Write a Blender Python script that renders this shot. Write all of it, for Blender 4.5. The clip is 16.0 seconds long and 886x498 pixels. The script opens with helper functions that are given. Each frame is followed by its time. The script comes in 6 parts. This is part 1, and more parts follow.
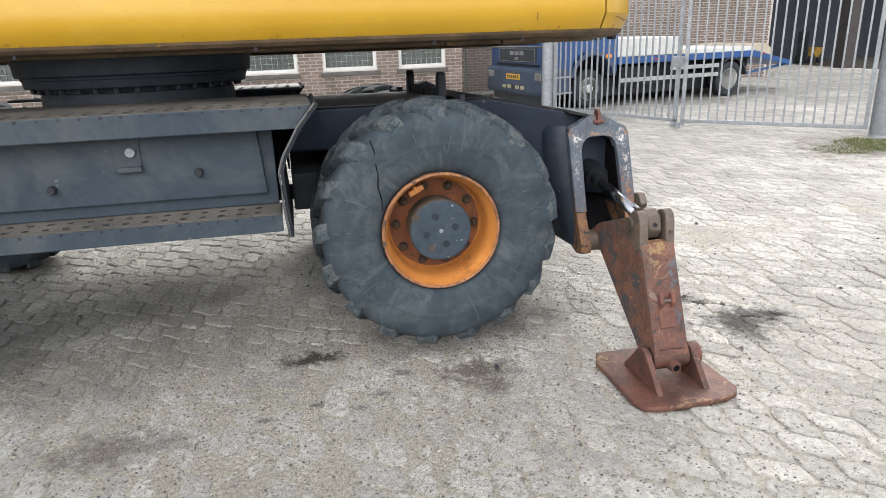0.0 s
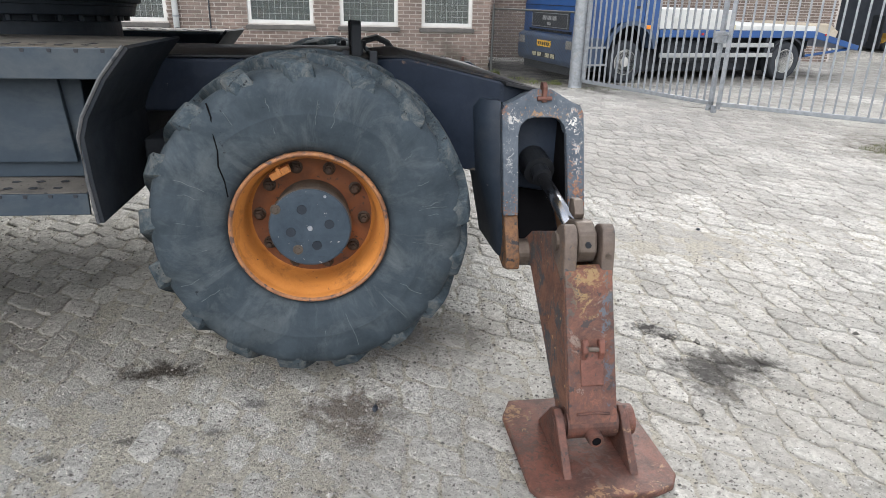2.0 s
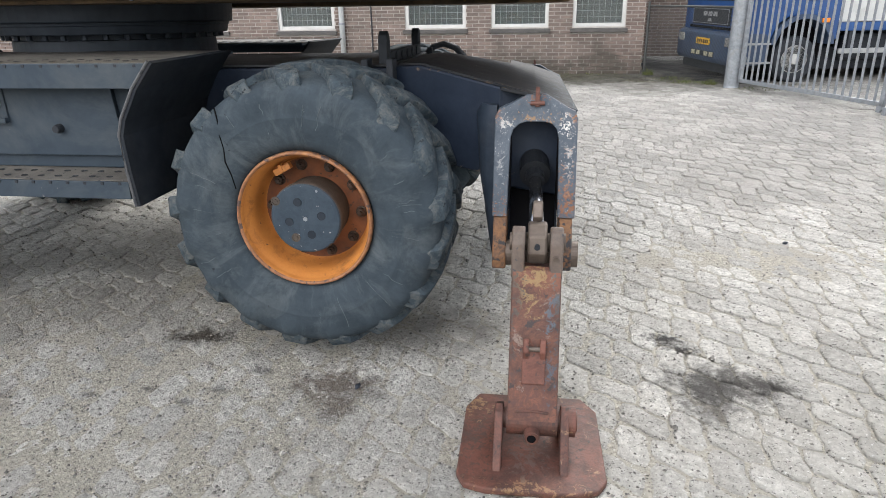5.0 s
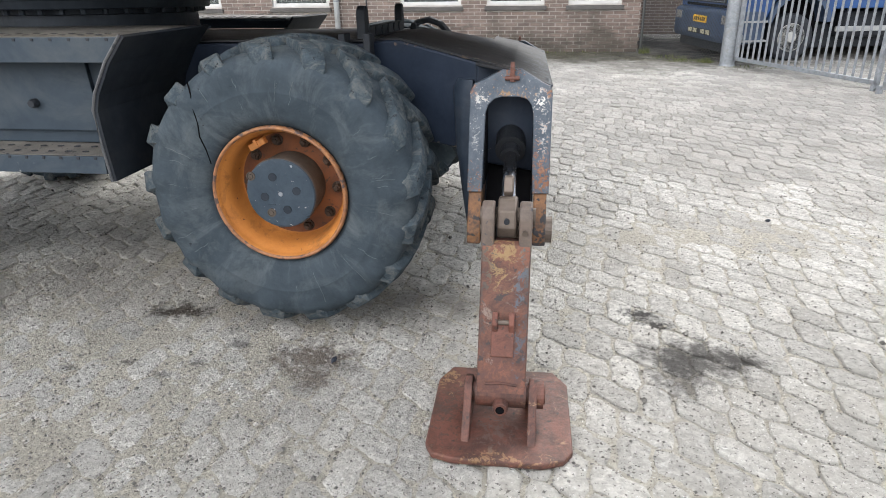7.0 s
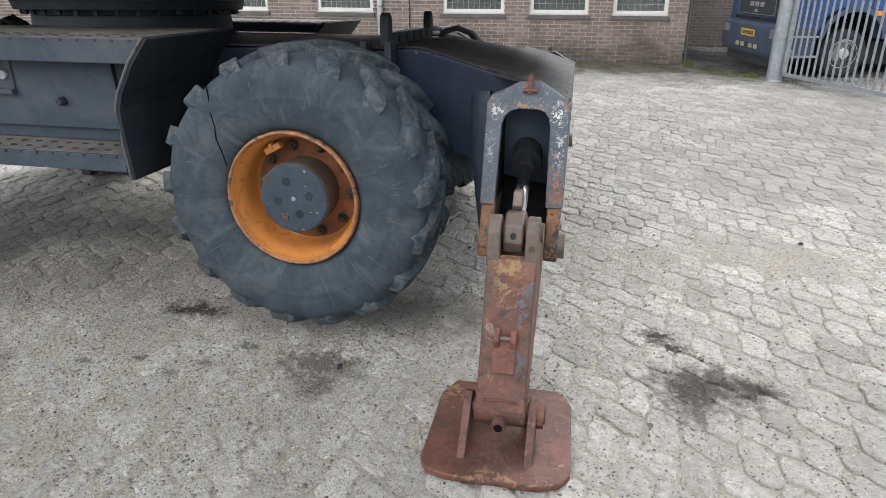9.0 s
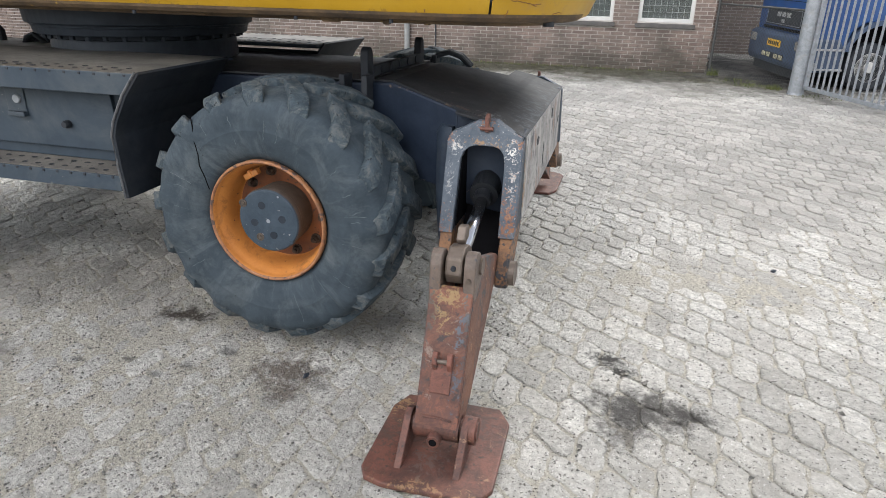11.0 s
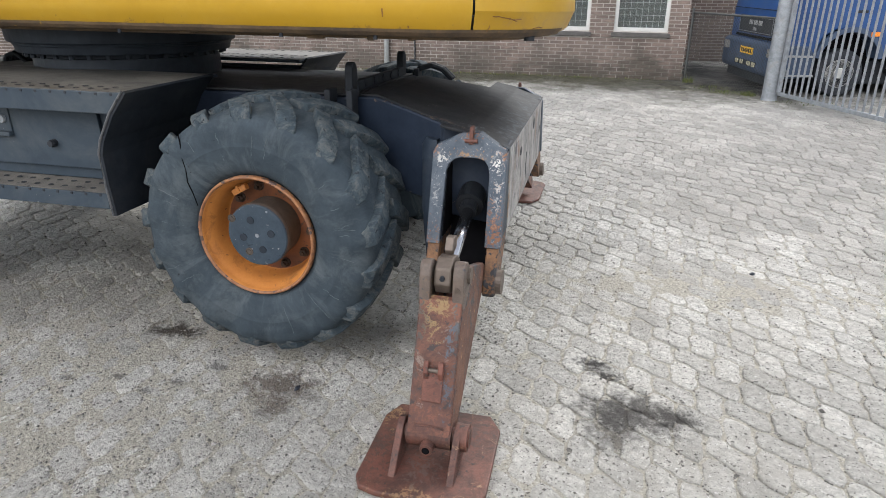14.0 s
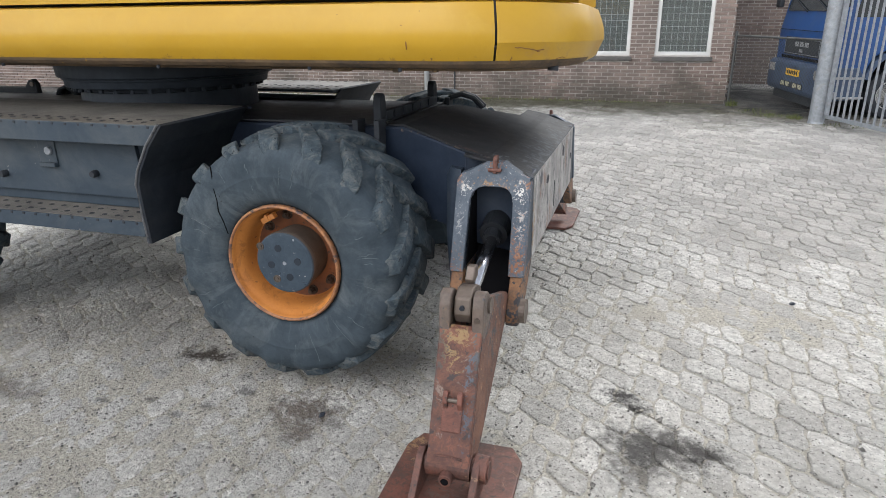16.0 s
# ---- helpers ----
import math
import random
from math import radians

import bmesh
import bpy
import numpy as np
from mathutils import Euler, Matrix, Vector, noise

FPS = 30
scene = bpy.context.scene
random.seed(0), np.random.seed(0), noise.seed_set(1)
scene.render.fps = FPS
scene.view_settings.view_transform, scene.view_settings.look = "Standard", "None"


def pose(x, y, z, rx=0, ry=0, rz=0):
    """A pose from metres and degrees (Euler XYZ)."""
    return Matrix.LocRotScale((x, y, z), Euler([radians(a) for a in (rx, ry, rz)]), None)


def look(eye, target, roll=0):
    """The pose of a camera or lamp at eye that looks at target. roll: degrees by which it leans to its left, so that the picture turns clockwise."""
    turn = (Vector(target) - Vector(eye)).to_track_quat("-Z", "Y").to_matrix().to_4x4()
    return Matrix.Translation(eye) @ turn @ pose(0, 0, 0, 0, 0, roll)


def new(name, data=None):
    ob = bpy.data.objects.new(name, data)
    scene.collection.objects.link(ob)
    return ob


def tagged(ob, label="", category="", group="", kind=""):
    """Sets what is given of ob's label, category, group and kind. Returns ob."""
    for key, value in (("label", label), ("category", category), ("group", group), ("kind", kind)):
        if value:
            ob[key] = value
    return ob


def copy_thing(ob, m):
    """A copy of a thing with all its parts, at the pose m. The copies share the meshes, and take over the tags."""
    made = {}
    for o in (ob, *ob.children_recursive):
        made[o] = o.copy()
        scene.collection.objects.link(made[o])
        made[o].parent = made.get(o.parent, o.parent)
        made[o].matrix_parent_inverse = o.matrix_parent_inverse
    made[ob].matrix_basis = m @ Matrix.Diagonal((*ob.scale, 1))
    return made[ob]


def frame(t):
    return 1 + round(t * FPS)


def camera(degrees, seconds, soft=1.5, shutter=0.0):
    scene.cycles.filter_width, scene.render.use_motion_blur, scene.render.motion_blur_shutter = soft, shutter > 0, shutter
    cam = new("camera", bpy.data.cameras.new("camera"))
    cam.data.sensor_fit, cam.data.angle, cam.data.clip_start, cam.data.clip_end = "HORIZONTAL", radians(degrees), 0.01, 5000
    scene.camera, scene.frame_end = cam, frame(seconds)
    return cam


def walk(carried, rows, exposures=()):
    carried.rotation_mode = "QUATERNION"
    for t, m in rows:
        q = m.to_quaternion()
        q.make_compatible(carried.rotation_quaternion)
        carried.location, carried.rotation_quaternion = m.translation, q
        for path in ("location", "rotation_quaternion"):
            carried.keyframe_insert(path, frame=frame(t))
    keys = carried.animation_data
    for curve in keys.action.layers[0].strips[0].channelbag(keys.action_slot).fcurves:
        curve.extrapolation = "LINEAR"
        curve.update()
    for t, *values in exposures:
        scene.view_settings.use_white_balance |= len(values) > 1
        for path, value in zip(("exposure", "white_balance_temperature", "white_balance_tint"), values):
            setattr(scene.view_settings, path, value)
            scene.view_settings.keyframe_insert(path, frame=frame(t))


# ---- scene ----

# ---- camera and its walk ----
cam = camera(67.6, 16.0, soft=0.5)
PATH = [
    (0, (-0.55, -2.662, 1.434), (-0.165, -0.801, 0.81), -1.9),
    (0.5, (-0.359, -2.577, 1.408), (-0.021, -0.727, 0.727), -1.3),
    (1, (-0.23, -2.348, 1.364), (0.16, -0.495, 0.72), 1.2),
    (1.5, (-0.076, -2.176, 1.357), (0.353, -0.354, 0.654), -0.3),
    (2, (0.151, -2.074, 1.348), (0.409, -0.226, 0.629), 1.5),
    (2.5, (0.257, -2.16, 1.355), (0.483, -0.294, 0.671), 2.1),
    (3, (0.347, -2.276, 1.38), (0.516, -0.411, 0.677), 0.6),
    (3.5, (0.491, -2.294, 1.39), (0.604, -0.435, 0.661), -0.4),
    (4, (0.65, -2.236, 1.388), (0.546, -0.383, 0.644), -0.9),
    (6.5, (0.925, -2.205, 1.391), (0.606, -0.351, 0.711), -1.0),
    (7, (0.939, -2.22, 1.375), (0.669, -0.396, 0.599), -1.0),
    (7.5, (0.947, -2.186, 1.363), (0.738, -0.379, 0.534), -0.5),
    (8, (0.972, -2.168, 1.36), (0.705, -0.349, 0.572), 0.6),
    (8.5, (0.983, -2.164, 1.365), (0.65, -0.345, 0.603), 0.4),
    (11, (1.35, -2.235, 1.577), (0.87, -0.457, 0.798), 1.0),
    (11.5, (1.307, -2.229, 1.634), (0.875, -0.456, 0.814), 1.7),
    (12, (1.306, -2.227, 1.647), (0.886, -0.458, 0.814), 1.3),
    (12.5, (1.344, -2.275, 1.589), (0.89, -0.504, 0.777), 0.2),
    (13, (1.322, -2.278, 1.612), (0.867, -0.498, 0.821), 0.2),
    (13.5, (1.322, -2.274, 1.601), (0.893, -0.481, 0.827), 0.5),
    (14, (1.34, -2.279, 1.598), (0.908, -0.477, 0.846), 0.4),
    (14.5, (1.337, -2.25, 1.612), (0.906, -0.442, 0.874), 0.7),
    (15, (1.351, -2.25, 1.602), (0.927, -0.436, 0.874), 0.3),
    (15.5, (1.363, -2.274, 1.624), (0.88, -0.472, 0.903), -0.4),
    (16, (1.417, -2.258, 1.618), (0.853, -0.466, 0.934), -0.8),
]
walk(cam, [(t, look(eye, target, roll)) for t, eye, target, roll in PATH],
     exposures=[(0.0, 1.64, 6700, 10), (0.5, 1.56, 6700, 10), (1.0, 1.53, 6600, 10), (2.0, 1.52, 6550, 10), (4.0, 1.50, 6550, 10), (6.5, 1.51, 6550, 10), (7.0, 1.58, 6550, 10), (7.5, 1.46, 6550, 10),
                (8.0, 1.31, 6550, 10), (8.5, 1.34, 6550, 10), (11.0, 1.48, 6550, 10), (11.5, 1.39, 6550, 10), (12.0, 1.37, 6550, 10), (13.0, 1.39, 6500, 10), (15.0, 1.37, 6500, 10), (16.0, 1.36, 6450, 10)])

# ---- daylight: bright overcast sky ----
world = bpy.data.worlds.new("overcast_sky")
scene.world = world
world.use_nodes = True
wn = world.node_tree
sky = wn.nodes.new("ShaderNodeTexSky")
sky.sky_type = "NISHITA"
sky.sun_disc = False
sky.sun_elevation = radians(42)
sky.sun_rotation = radians(200)
sky.dust_density = 1.5
sky.air_density = 1.0
sky.ozone_density = 1.0
hue = wn.nodes.new("ShaderNodeHueSaturation")
hue.inputs["Saturation"].default_value = 0.27
wn.links.new(sky.outputs[0], hue.inputs["Color"])
wn.links.new(hue.outputs[0], wn.nodes["Background"].inputs["Color"])
wn.nodes["Background"].inputs["Strength"].default_value = 0.15
sun = new("sun", bpy.data.lights.new("sun", "SUN"))
sun.data.energy = 1.3
sun.data.angle = radians(30)
sun.data.color = (1.0, 0.98, 0.95)
sun.matrix_world = look((5, 14, 11.5), (0, 0, 0))
scene.view_settings.exposure = 1.35

# ---- materials ----


def material(name, dark, light, scale=6.0, rough=(0.6, 0.85), metal=0.0, speck=None, speck_scale=60.0, speck_at=0.62,
             bump=0.2, bump_scale=120.0, stain=None, stain_scale=2.5, stain_at=0.55, stain_soft=0.15, random=0.0, stretch=(1, 1, 1), blots=(), pale=None, relief=0.004, fray=0.6, crisp=0.18, patches=(), grain=26.0, gloss=0.5, pits=None, polar=False):
    """Two tones mixed by broad noise, an optional second stain and fine specks, with fine relief."""
    m = bpy.data.materials.new(name)
    m.use_nodes = True
    nt = m.node_tree
    n, l = nt.nodes, nt.links
    b = n["Principled BSDF"]
    geo = n.new("ShaderNodeNewGeometry")
    mp = n.new("ShaderNodeMapping")
    mp.inputs["Scale"].default_value = stretch
    l.new(geo.outputs["Position"], mp.inputs["Vector"])
    streaks = None
    if polar:
        # faint folds that run out from the wheel's axle
        tc = n.new("ShaderNodeTexCoord")
        sx = n.new("ShaderNodeSeparateXYZ")
        l.new(tc.outputs["Object"], sx.inputs[0])
        at2 = n.new("ShaderNodeMath")
        at2.operation = "ARCTAN2"
        l.new(sx.outputs["Z"], at2.inputs[0])
        l.new(sx.outputs["X"], at2.inputs[1])
        rad = n.new("ShaderNodeVectorMath")
        rad.operation = "LENGTH"
        l.new(tc.outputs["Object"], rad.inputs[0])
        cb = n.new("ShaderNodeCombineXYZ")
        l.new(at2.outputs[0], cb.inputs[0])
        l.new(rad.outputs["Value"], cb.inputs[1])
        streaks = n.new("ShaderNodeTexNoise")
        streaks.inputs["Scale"].default_value = 5.5
        streaks.inputs["Detail"].default_value = 8.0
        streaks.inputs["Roughness"].default_value = 0.68
        streaks.inputs["Distortion"].default_value = 0.5
        l.new(cb.outputs[0], streaks.inputs["Vector"])

    def noise_tex(s, detail=6.0, distort=0.0, rough_=0.6):
        t = n.new("ShaderNodeTexNoise")
        t.inputs["Scale"].default_value = s
        t.inputs["Detail"].default_value = detail
        t.inputs["Roughness"].default_value = rough_
        t.inputs["Distortion"].default_value = distort
        l.new(mp.outputs[0], t.inputs["Vector"])
        return t.outputs["Fac"]

    def span(fac, a, c):
        r = n.new("ShaderNodeMapRange")
        r.inputs["From Min"].default_value, r.inputs["From Max"].default_value = a, c
        l.new(fac, r.inputs["Value"])
        return r.outputs[0]

    def mix(fac, a, c):
        x = n.new("ShaderNodeMix")
        x.data_type = "RGBA"
        l.new(fac, x.inputs["Factor"])
        for v, i in ((a, 6), (c, 7)):
            if isinstance(v, tuple):
                x.inputs[i].default_value = (*v, 1)
            else:
                l.new(v, x.inputs[i])
        return x.outputs[2]

    col = mix(span(noise_tex(scale, 9.0, 0.4, fray), 0.5 - crisp, 0.5 + crisp), dark, light)
    if stain:
        col = mix(span(noise_tex(stain_scale, 10.0, 0.5, max(fray, 0.66)), stain_at - stain_soft, stain_at + stain_soft), col, stain)
    if streaks:
        col = mix(span(streaks.outputs["Fac"], 0.54, 0.9), col, polar)
        col = mix(span(streaks.outputs["Fac"], 0.44, 0.2), col, dark)
    if speck:
        col = mix(span(noise_tex(speck_scale, 4.0), speck_at, speck_at + 0.05), col, speck)
    if pits:
        col = mix(span(noise_tex(pits[0], 3.0, 0.3, 0.55), pits[1], pits[1] + 0.04), col, pits[2])
    if pale:
        col = mix(span(noise_tex(speck_scale * 0.8, 4.0, 0.0, 0.7), 0.60, 0.66), col, pale)
    for cx, cy, rx, ry, tone, strength in blots:
        # a ragged blot of colour: soaked-in spill, moss, plain tone or painted shade
        sub = n.new("ShaderNodeVectorMath")
        sub.operation = "SUBTRACT"
        sub.inputs[1].default_value = (cx, cy, 0)
        l.new(geo.outputs["Position"], sub.inputs[0])
        div = n.new("ShaderNodeVectorMath")
        div.operation = "DIVIDE"
        div.inputs[1].default_value = (rx, ry, ry)
        l.new(sub.outputs[0], div.inputs[0])
        ln = n.new("ShaderNodeVectorMath")
        ln.operation = "LENGTH"
        l.new(div.outputs[0], ln.inputs[0])
        ad = n.new("ShaderNodeMath")
        ad.operation = "MULTIPLY_ADD"
        ad.inputs[1].default_value = 3.4
        l.new(noise_tex(3.2 / rx, 9.0, 0.25, 0.76), ad.inputs[0])
        l.new(ln.outputs["Value"], ad.inputs[2])
        fall = n.new("ShaderNodeMapRange")
        fall.inputs["From Min"].default_value, fall.inputs["From Max"].default_value = 2.65, 2.0
        fall.inputs["To Max"].default_value = strength
        l.new(ad.outputs[0], fall.inputs["Value"])
        col = mix(fall.outputs[0], col, tone)
    for cx, cy, cz, rx, ry, rz, tone, strength in patches:
        # a ragged patch with its own place: rust, dirt, bare metal, edge shade
        sub = n.new("ShaderNodeVectorMath")
        sub.operation = "SUBTRACT"
        sub.inputs[1].default_value = (cx, cy, cz)
        l.new(geo.outputs["Position"], sub.inputs[0])
        div = n.new("ShaderNodeVectorMath")
        div.operation = "DIVIDE"
        div.inputs[1].default_value = (rx, ry, rz)
        l.new(sub.outputs[0], div.inputs[0])
        ln = n.new("ShaderNodeVectorMath")
        ln.operation = "LENGTH"
        l.new(div.outputs[0], ln.inputs[0])
        ad = n.new("ShaderNodeMath")
        ad.operation = "MULTIPLY_ADD"
        ad.inputs[1].default_value = 7.0
        l.new(noise_tex(grain, 9.0, 0.6, 0.74), ad.inputs[0])
        l.new(ln.outputs["Value"], ad.inputs[2])
        fall = n.new("ShaderNodeMapRange")
        fall.inputs["From Min"].default_value, fall.inputs["From Max"].default_value = 3.75, 3.35
        fall.inputs["To Max"].default_value = strength
        l.new(ad.outputs[0], fall.inputs["Value"])
        col = mix(fall.outputs[0], col, tone)
    if random:
        info = n.new("ShaderNodeObjectInfo")
        isl = n.new("ShaderNodeNewGeometry")
        add = n.new("ShaderNodeMath")
        l.new(info.outputs["Random"], add.inputs[0])
        l.new(isl.outputs["Random Per Island"], add.inputs[1])
        fr = n.new("ShaderNodeMath")
        fr.operation = "FRACT"
        l.new(add.outputs[0], fr.inputs[0])
        hs = n.new("ShaderNodeHueSaturation")
        l.new(span(fr.outputs[0], 0.0, 1.0), hs.inputs["Value"])
        rr = n.new("ShaderNodeMapRange")
        rr.inputs["To Min"].default_value, rr.inputs["To Max"].default_value = 1 - random, 1 + random
        l.new(fr.outputs[0], rr.inputs["Value"])
        l.new(rr.outputs[0], hs.inputs["Value"])
        l.new(col, hs.inputs["Color"])
        col = hs.outputs[0]
    l.new(col, b.inputs["Base Color"])
    b.inputs["Metallic"].default_value = metal
    b.inputs["Specular IOR Level"].default_value = gloss
    rg = n.new("ShaderNodeMapRange")
    rg.inputs["To Min"].default_value, rg.inputs["To Max"].default_value = rough
    l.new(noise_tex(scale * 2.3), rg.inputs["Value"])
    l.new(rg.outputs[0], b.inputs["Roughness"])
    if bump:
        bp = n.new("ShaderNodeBump")
        bp.inputs["Strength"].default_value = bump
        bp.inputs["Distance"].default_value = relief
        l.new(noise_tex(bump_scale, 8.0, 0.0, 0.78), bp.inputs["Height"])
        l.new(bp.outputs[0], b.inputs["Normal"])
    return m


OILY, BROWN = (0.035, 0.033, 0.032), (0.115, 0.092, 0.074)
MOSS = (0.085, 0.08, 0.055)
# last tone: shade under the machine body painted into the ground, with some grime
GREASE, EARTH, SHADE_GRIME = (0.085, 0.08, 0.075), (0.165, 0.138, 0.115), (0.17, 0.155, 0.135)
SPILLS_AND_SHADE = [(1.54, 0.03, 0.28, 0.2, GREASE, 0.85), (1.53, 0.03, 0.16, 0.12, OILY, 0.35), (1.71, 0.05, 0.15, 0.08, GREASE, 0.9), (1.48, -0.14, 0.12, 0.13, GREASE, 0.6), (1.40, 0.38, 0.10, 0.07, OILY, 0.9), (1.46, 0.3, 0.09, 0.05, OILY, 0.85),
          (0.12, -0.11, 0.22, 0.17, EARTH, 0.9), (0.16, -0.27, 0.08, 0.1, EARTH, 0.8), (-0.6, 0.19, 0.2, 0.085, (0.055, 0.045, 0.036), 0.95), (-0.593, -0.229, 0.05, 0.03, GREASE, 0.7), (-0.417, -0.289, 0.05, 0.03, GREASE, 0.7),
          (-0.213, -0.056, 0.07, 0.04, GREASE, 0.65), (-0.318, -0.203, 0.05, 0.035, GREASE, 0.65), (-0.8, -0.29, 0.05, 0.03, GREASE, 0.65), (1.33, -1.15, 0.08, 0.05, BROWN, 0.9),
          (-1.35, -0.35, 0.3, 0.18, BROWN, 0.6), (-1.6, 0.3, 1.6, 0.45, SHADE_GRIME, 0.35), (0.0, 10.4, 9.0, 3.0, MOSS, 0.85), (-1.1, -1.1, 0.2, 0.08, BROWN, 0.6), (0.3, 0.4, 0.7, 0.28, SHADE_GRIME, 0.5),
          # near-black tones paint the truck's shade; two broad greys darken the far paving
          (3.9, 8.7, 1.5, 1.0, MOSS, 0.7), (1.4, 9.75, 2.2, 1.0, MOSS, 0.8), (-1.2, 9.8, 2.2, 1.0, MOSS, 0.8), (3.0, 9.4, 1.2, 0.9, MOSS, 0.8), (4.2, 10.2, 2.0, 2.0, (0.022, 0.023, 0.03), 0.95), (3.3, 11.4, 1.8, 2.4, (0.03, 0.03, 0.035), 0.95), (6.4, 10.6, 3.0, 2.0, (0.03, 0.03, 0.035), 0.9), (6.0, 3.9, 1.5, 0.9, (0.12, 0.1, 0.07), 0.85), (10.0, 10.0, 9.0, 7.0, (0.24, 0.232, 0.218), 0.6), (3.5, 5.5, 7.0, 4.0, (0.36, 0.345, 0.32), 0.6)]
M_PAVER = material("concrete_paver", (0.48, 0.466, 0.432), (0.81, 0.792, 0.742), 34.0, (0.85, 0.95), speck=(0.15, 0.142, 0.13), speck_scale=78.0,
                   speck_at=0.61, bump=1.0, bump_scale=55.0, stain=(0.44, 0.42, 0.38), stain_scale=1.6, stain_at=0.57, random=0.14, blots=SPILLS_AND_SHADE, pale=(0.8, 0.79, 0.76), relief=0.03, fray=0.74, crisp=0.11, pits=(52.0, 0.65, (0.2, 0.19, 0.172)), gloss=0.15)
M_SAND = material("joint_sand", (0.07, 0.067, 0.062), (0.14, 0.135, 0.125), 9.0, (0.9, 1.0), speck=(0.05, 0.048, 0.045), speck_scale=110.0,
                  speck_at=0.57, bump=1.0, bump_scale=120.0, blots=SPILLS_AND_SHADE, pale=(0.3, 0.29, 0.275), gloss=0.15)
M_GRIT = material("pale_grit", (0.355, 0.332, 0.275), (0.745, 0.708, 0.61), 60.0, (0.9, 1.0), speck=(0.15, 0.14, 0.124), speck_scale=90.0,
                  speck_at=0.625, bump=1.0, bump_scale=60.0, stain=(0.5, 0.47, 0.41), stain_scale=2.0, stain_at=0.56, blots=SPILLS_AND_SHADE, pale=(0.76, 0.75, 0.72), relief=0.034, fray=0.74, crisp=0.12, pits=(38.0, 0.655, (0.18, 0.165, 0.14)), gloss=0.15)
M_NAVY = material("dark_navy_paint", (0.008, 0.014, 0.027), (0.017, 0.026, 0.044), 9.0, (0.5, 0.7), speck=(0.2, 0.2, 0.19), speck_scale=30.0,
                  speck_at=0.735, bump=0.08, bump_scale=60.0, stain=(0.03, 0.038, 0.05), stain_scale=3.0, stain_at=0.62, fray=0.74, gloss=0.25,
                  patches=[(0.5, 0.4, 1.1, 0.35, 0.4, 0.012, (0.16, 0.11, 0.08), 0.8), (0.6, 0.38, 0.71, 0.4, 0.4, 0.012, (0.2, 0.17, 0.14), 0.7)])
M_DUSTY = material("dusty_black_paint", (0.05, 0.047, 0.043), (0.105, 0.097, 0.086), 6.0, (0.42, 0.7), stain=(0.16, 0.148, 0.128), stain_scale=3.5,
                   stain_at=0.6, bump=0.2, fray=0.72, speck=(0.02, 0.02, 0.022), speck_scale=40.0)
M_SKIRT = material("grey_blue_paint", (0.022, 0.035, 0.05), (0.036, 0.051, 0.068), 5.0, (0.5, 0.7), speck=(0.2, 0.2, 0.19), speck_scale=30.0,
                   speck_at=0.72, bump=0.08, stain=(0.075, 0.085, 0.09), stain_scale=2.5, stain_at=0.61, fray=0.74, gloss=0.3)
# near-black: the shade of holes and recesses put into the colour
M_HOLESHADE = material("black_hole_shade", (0.004, 0.004, 0.005), (0.007, 0.007, 0.008), 8.0, (0.8, 0.9), bump=0.0, gloss=0.05)
# black steel with the leg housing's shade put into its colour
M_SHADEBLACK = material("shaded_black_steel", (0.006, 0.007, 0.009), (0.013, 0.015, 0.018), 12.0, (0.35, 0.55), bump=0.1, gloss=0.3)
M_TOPDARK = material("grimy_dark_plate", (0.018, 0.021, 0.026), (0.04, 0.041, 0.043), 6.0, (0.45, 0.7), stain=(0.075, 0.068, 0.06), stain_scale=4.0, stain_at=0.64, bump=0.2, fray=0.74, gloss=0.25)
M_BLACK = material("matt_black", (0.018, 0.021, 0.026), (0.034, 0.038, 0.045), 8.0, (0.6, 0.8), bump=0.1, gloss=0.25)
M_RUBBER = material("worn_rubber", (0.021, 0.032, 0.042), (0.044, 0.06, 0.074), 8.0, (0.7, 0.9), stain=(0.088, 0.104, 0.112), stain_scale=5.0,
                    stain_at=0.63, stain_soft=0.13, bump=0.5, bump_scale=70.0, fray=0.72, crisp=0.2, speck=(0.014, 0.019, 0.024), speck_scale=34.0, speck_at=0.7, gloss=0.3, polar=(0.105, 0.122, 0.13))
M_ORANGE = material("orange_wheel_paint", (0.40, 0.148, 0.035), (0.56, 0.23, 0.058), 6.0, (0.3, 0.5), stain=(0.22, 0.085, 0.03), stain_scale=7.0,
                    stain_at=0.59, stain_soft=0.07, bump=0.15, fray=0.76, speck=(0.12, 0.05, 0.03), speck_scale=36.0, speck_at=0.67)
# rusty orange, its colour darkened for the shade deep inside the rim
M_RUSTSHADE = material("shaded_rusty_orange", (0.1, 0.036, 0.017), (0.21, 0.07, 0.022), 12.0, (0.6, 0.85), speck=(0.06, 0.03, 0.02), speck_scale=40.0, bump=0.3)
M_HUB = material("grey_blue_hub_paint", (0.02, 0.034, 0.05), (0.042, 0.06, 0.08), 14.0, (0.45, 0.65), speck=(0.34, 0.33, 0.31), speck_scale=50.0,
                 speck_at=0.655, bump=0.2, fray=0.76, gloss=0.35)
M_HUBSIDE = material("dusty_brown_hub", (0.045, 0.035, 0.028), (0.09, 0.07, 0.055), 10.0, (0.7, 0.9), bump=0.25)
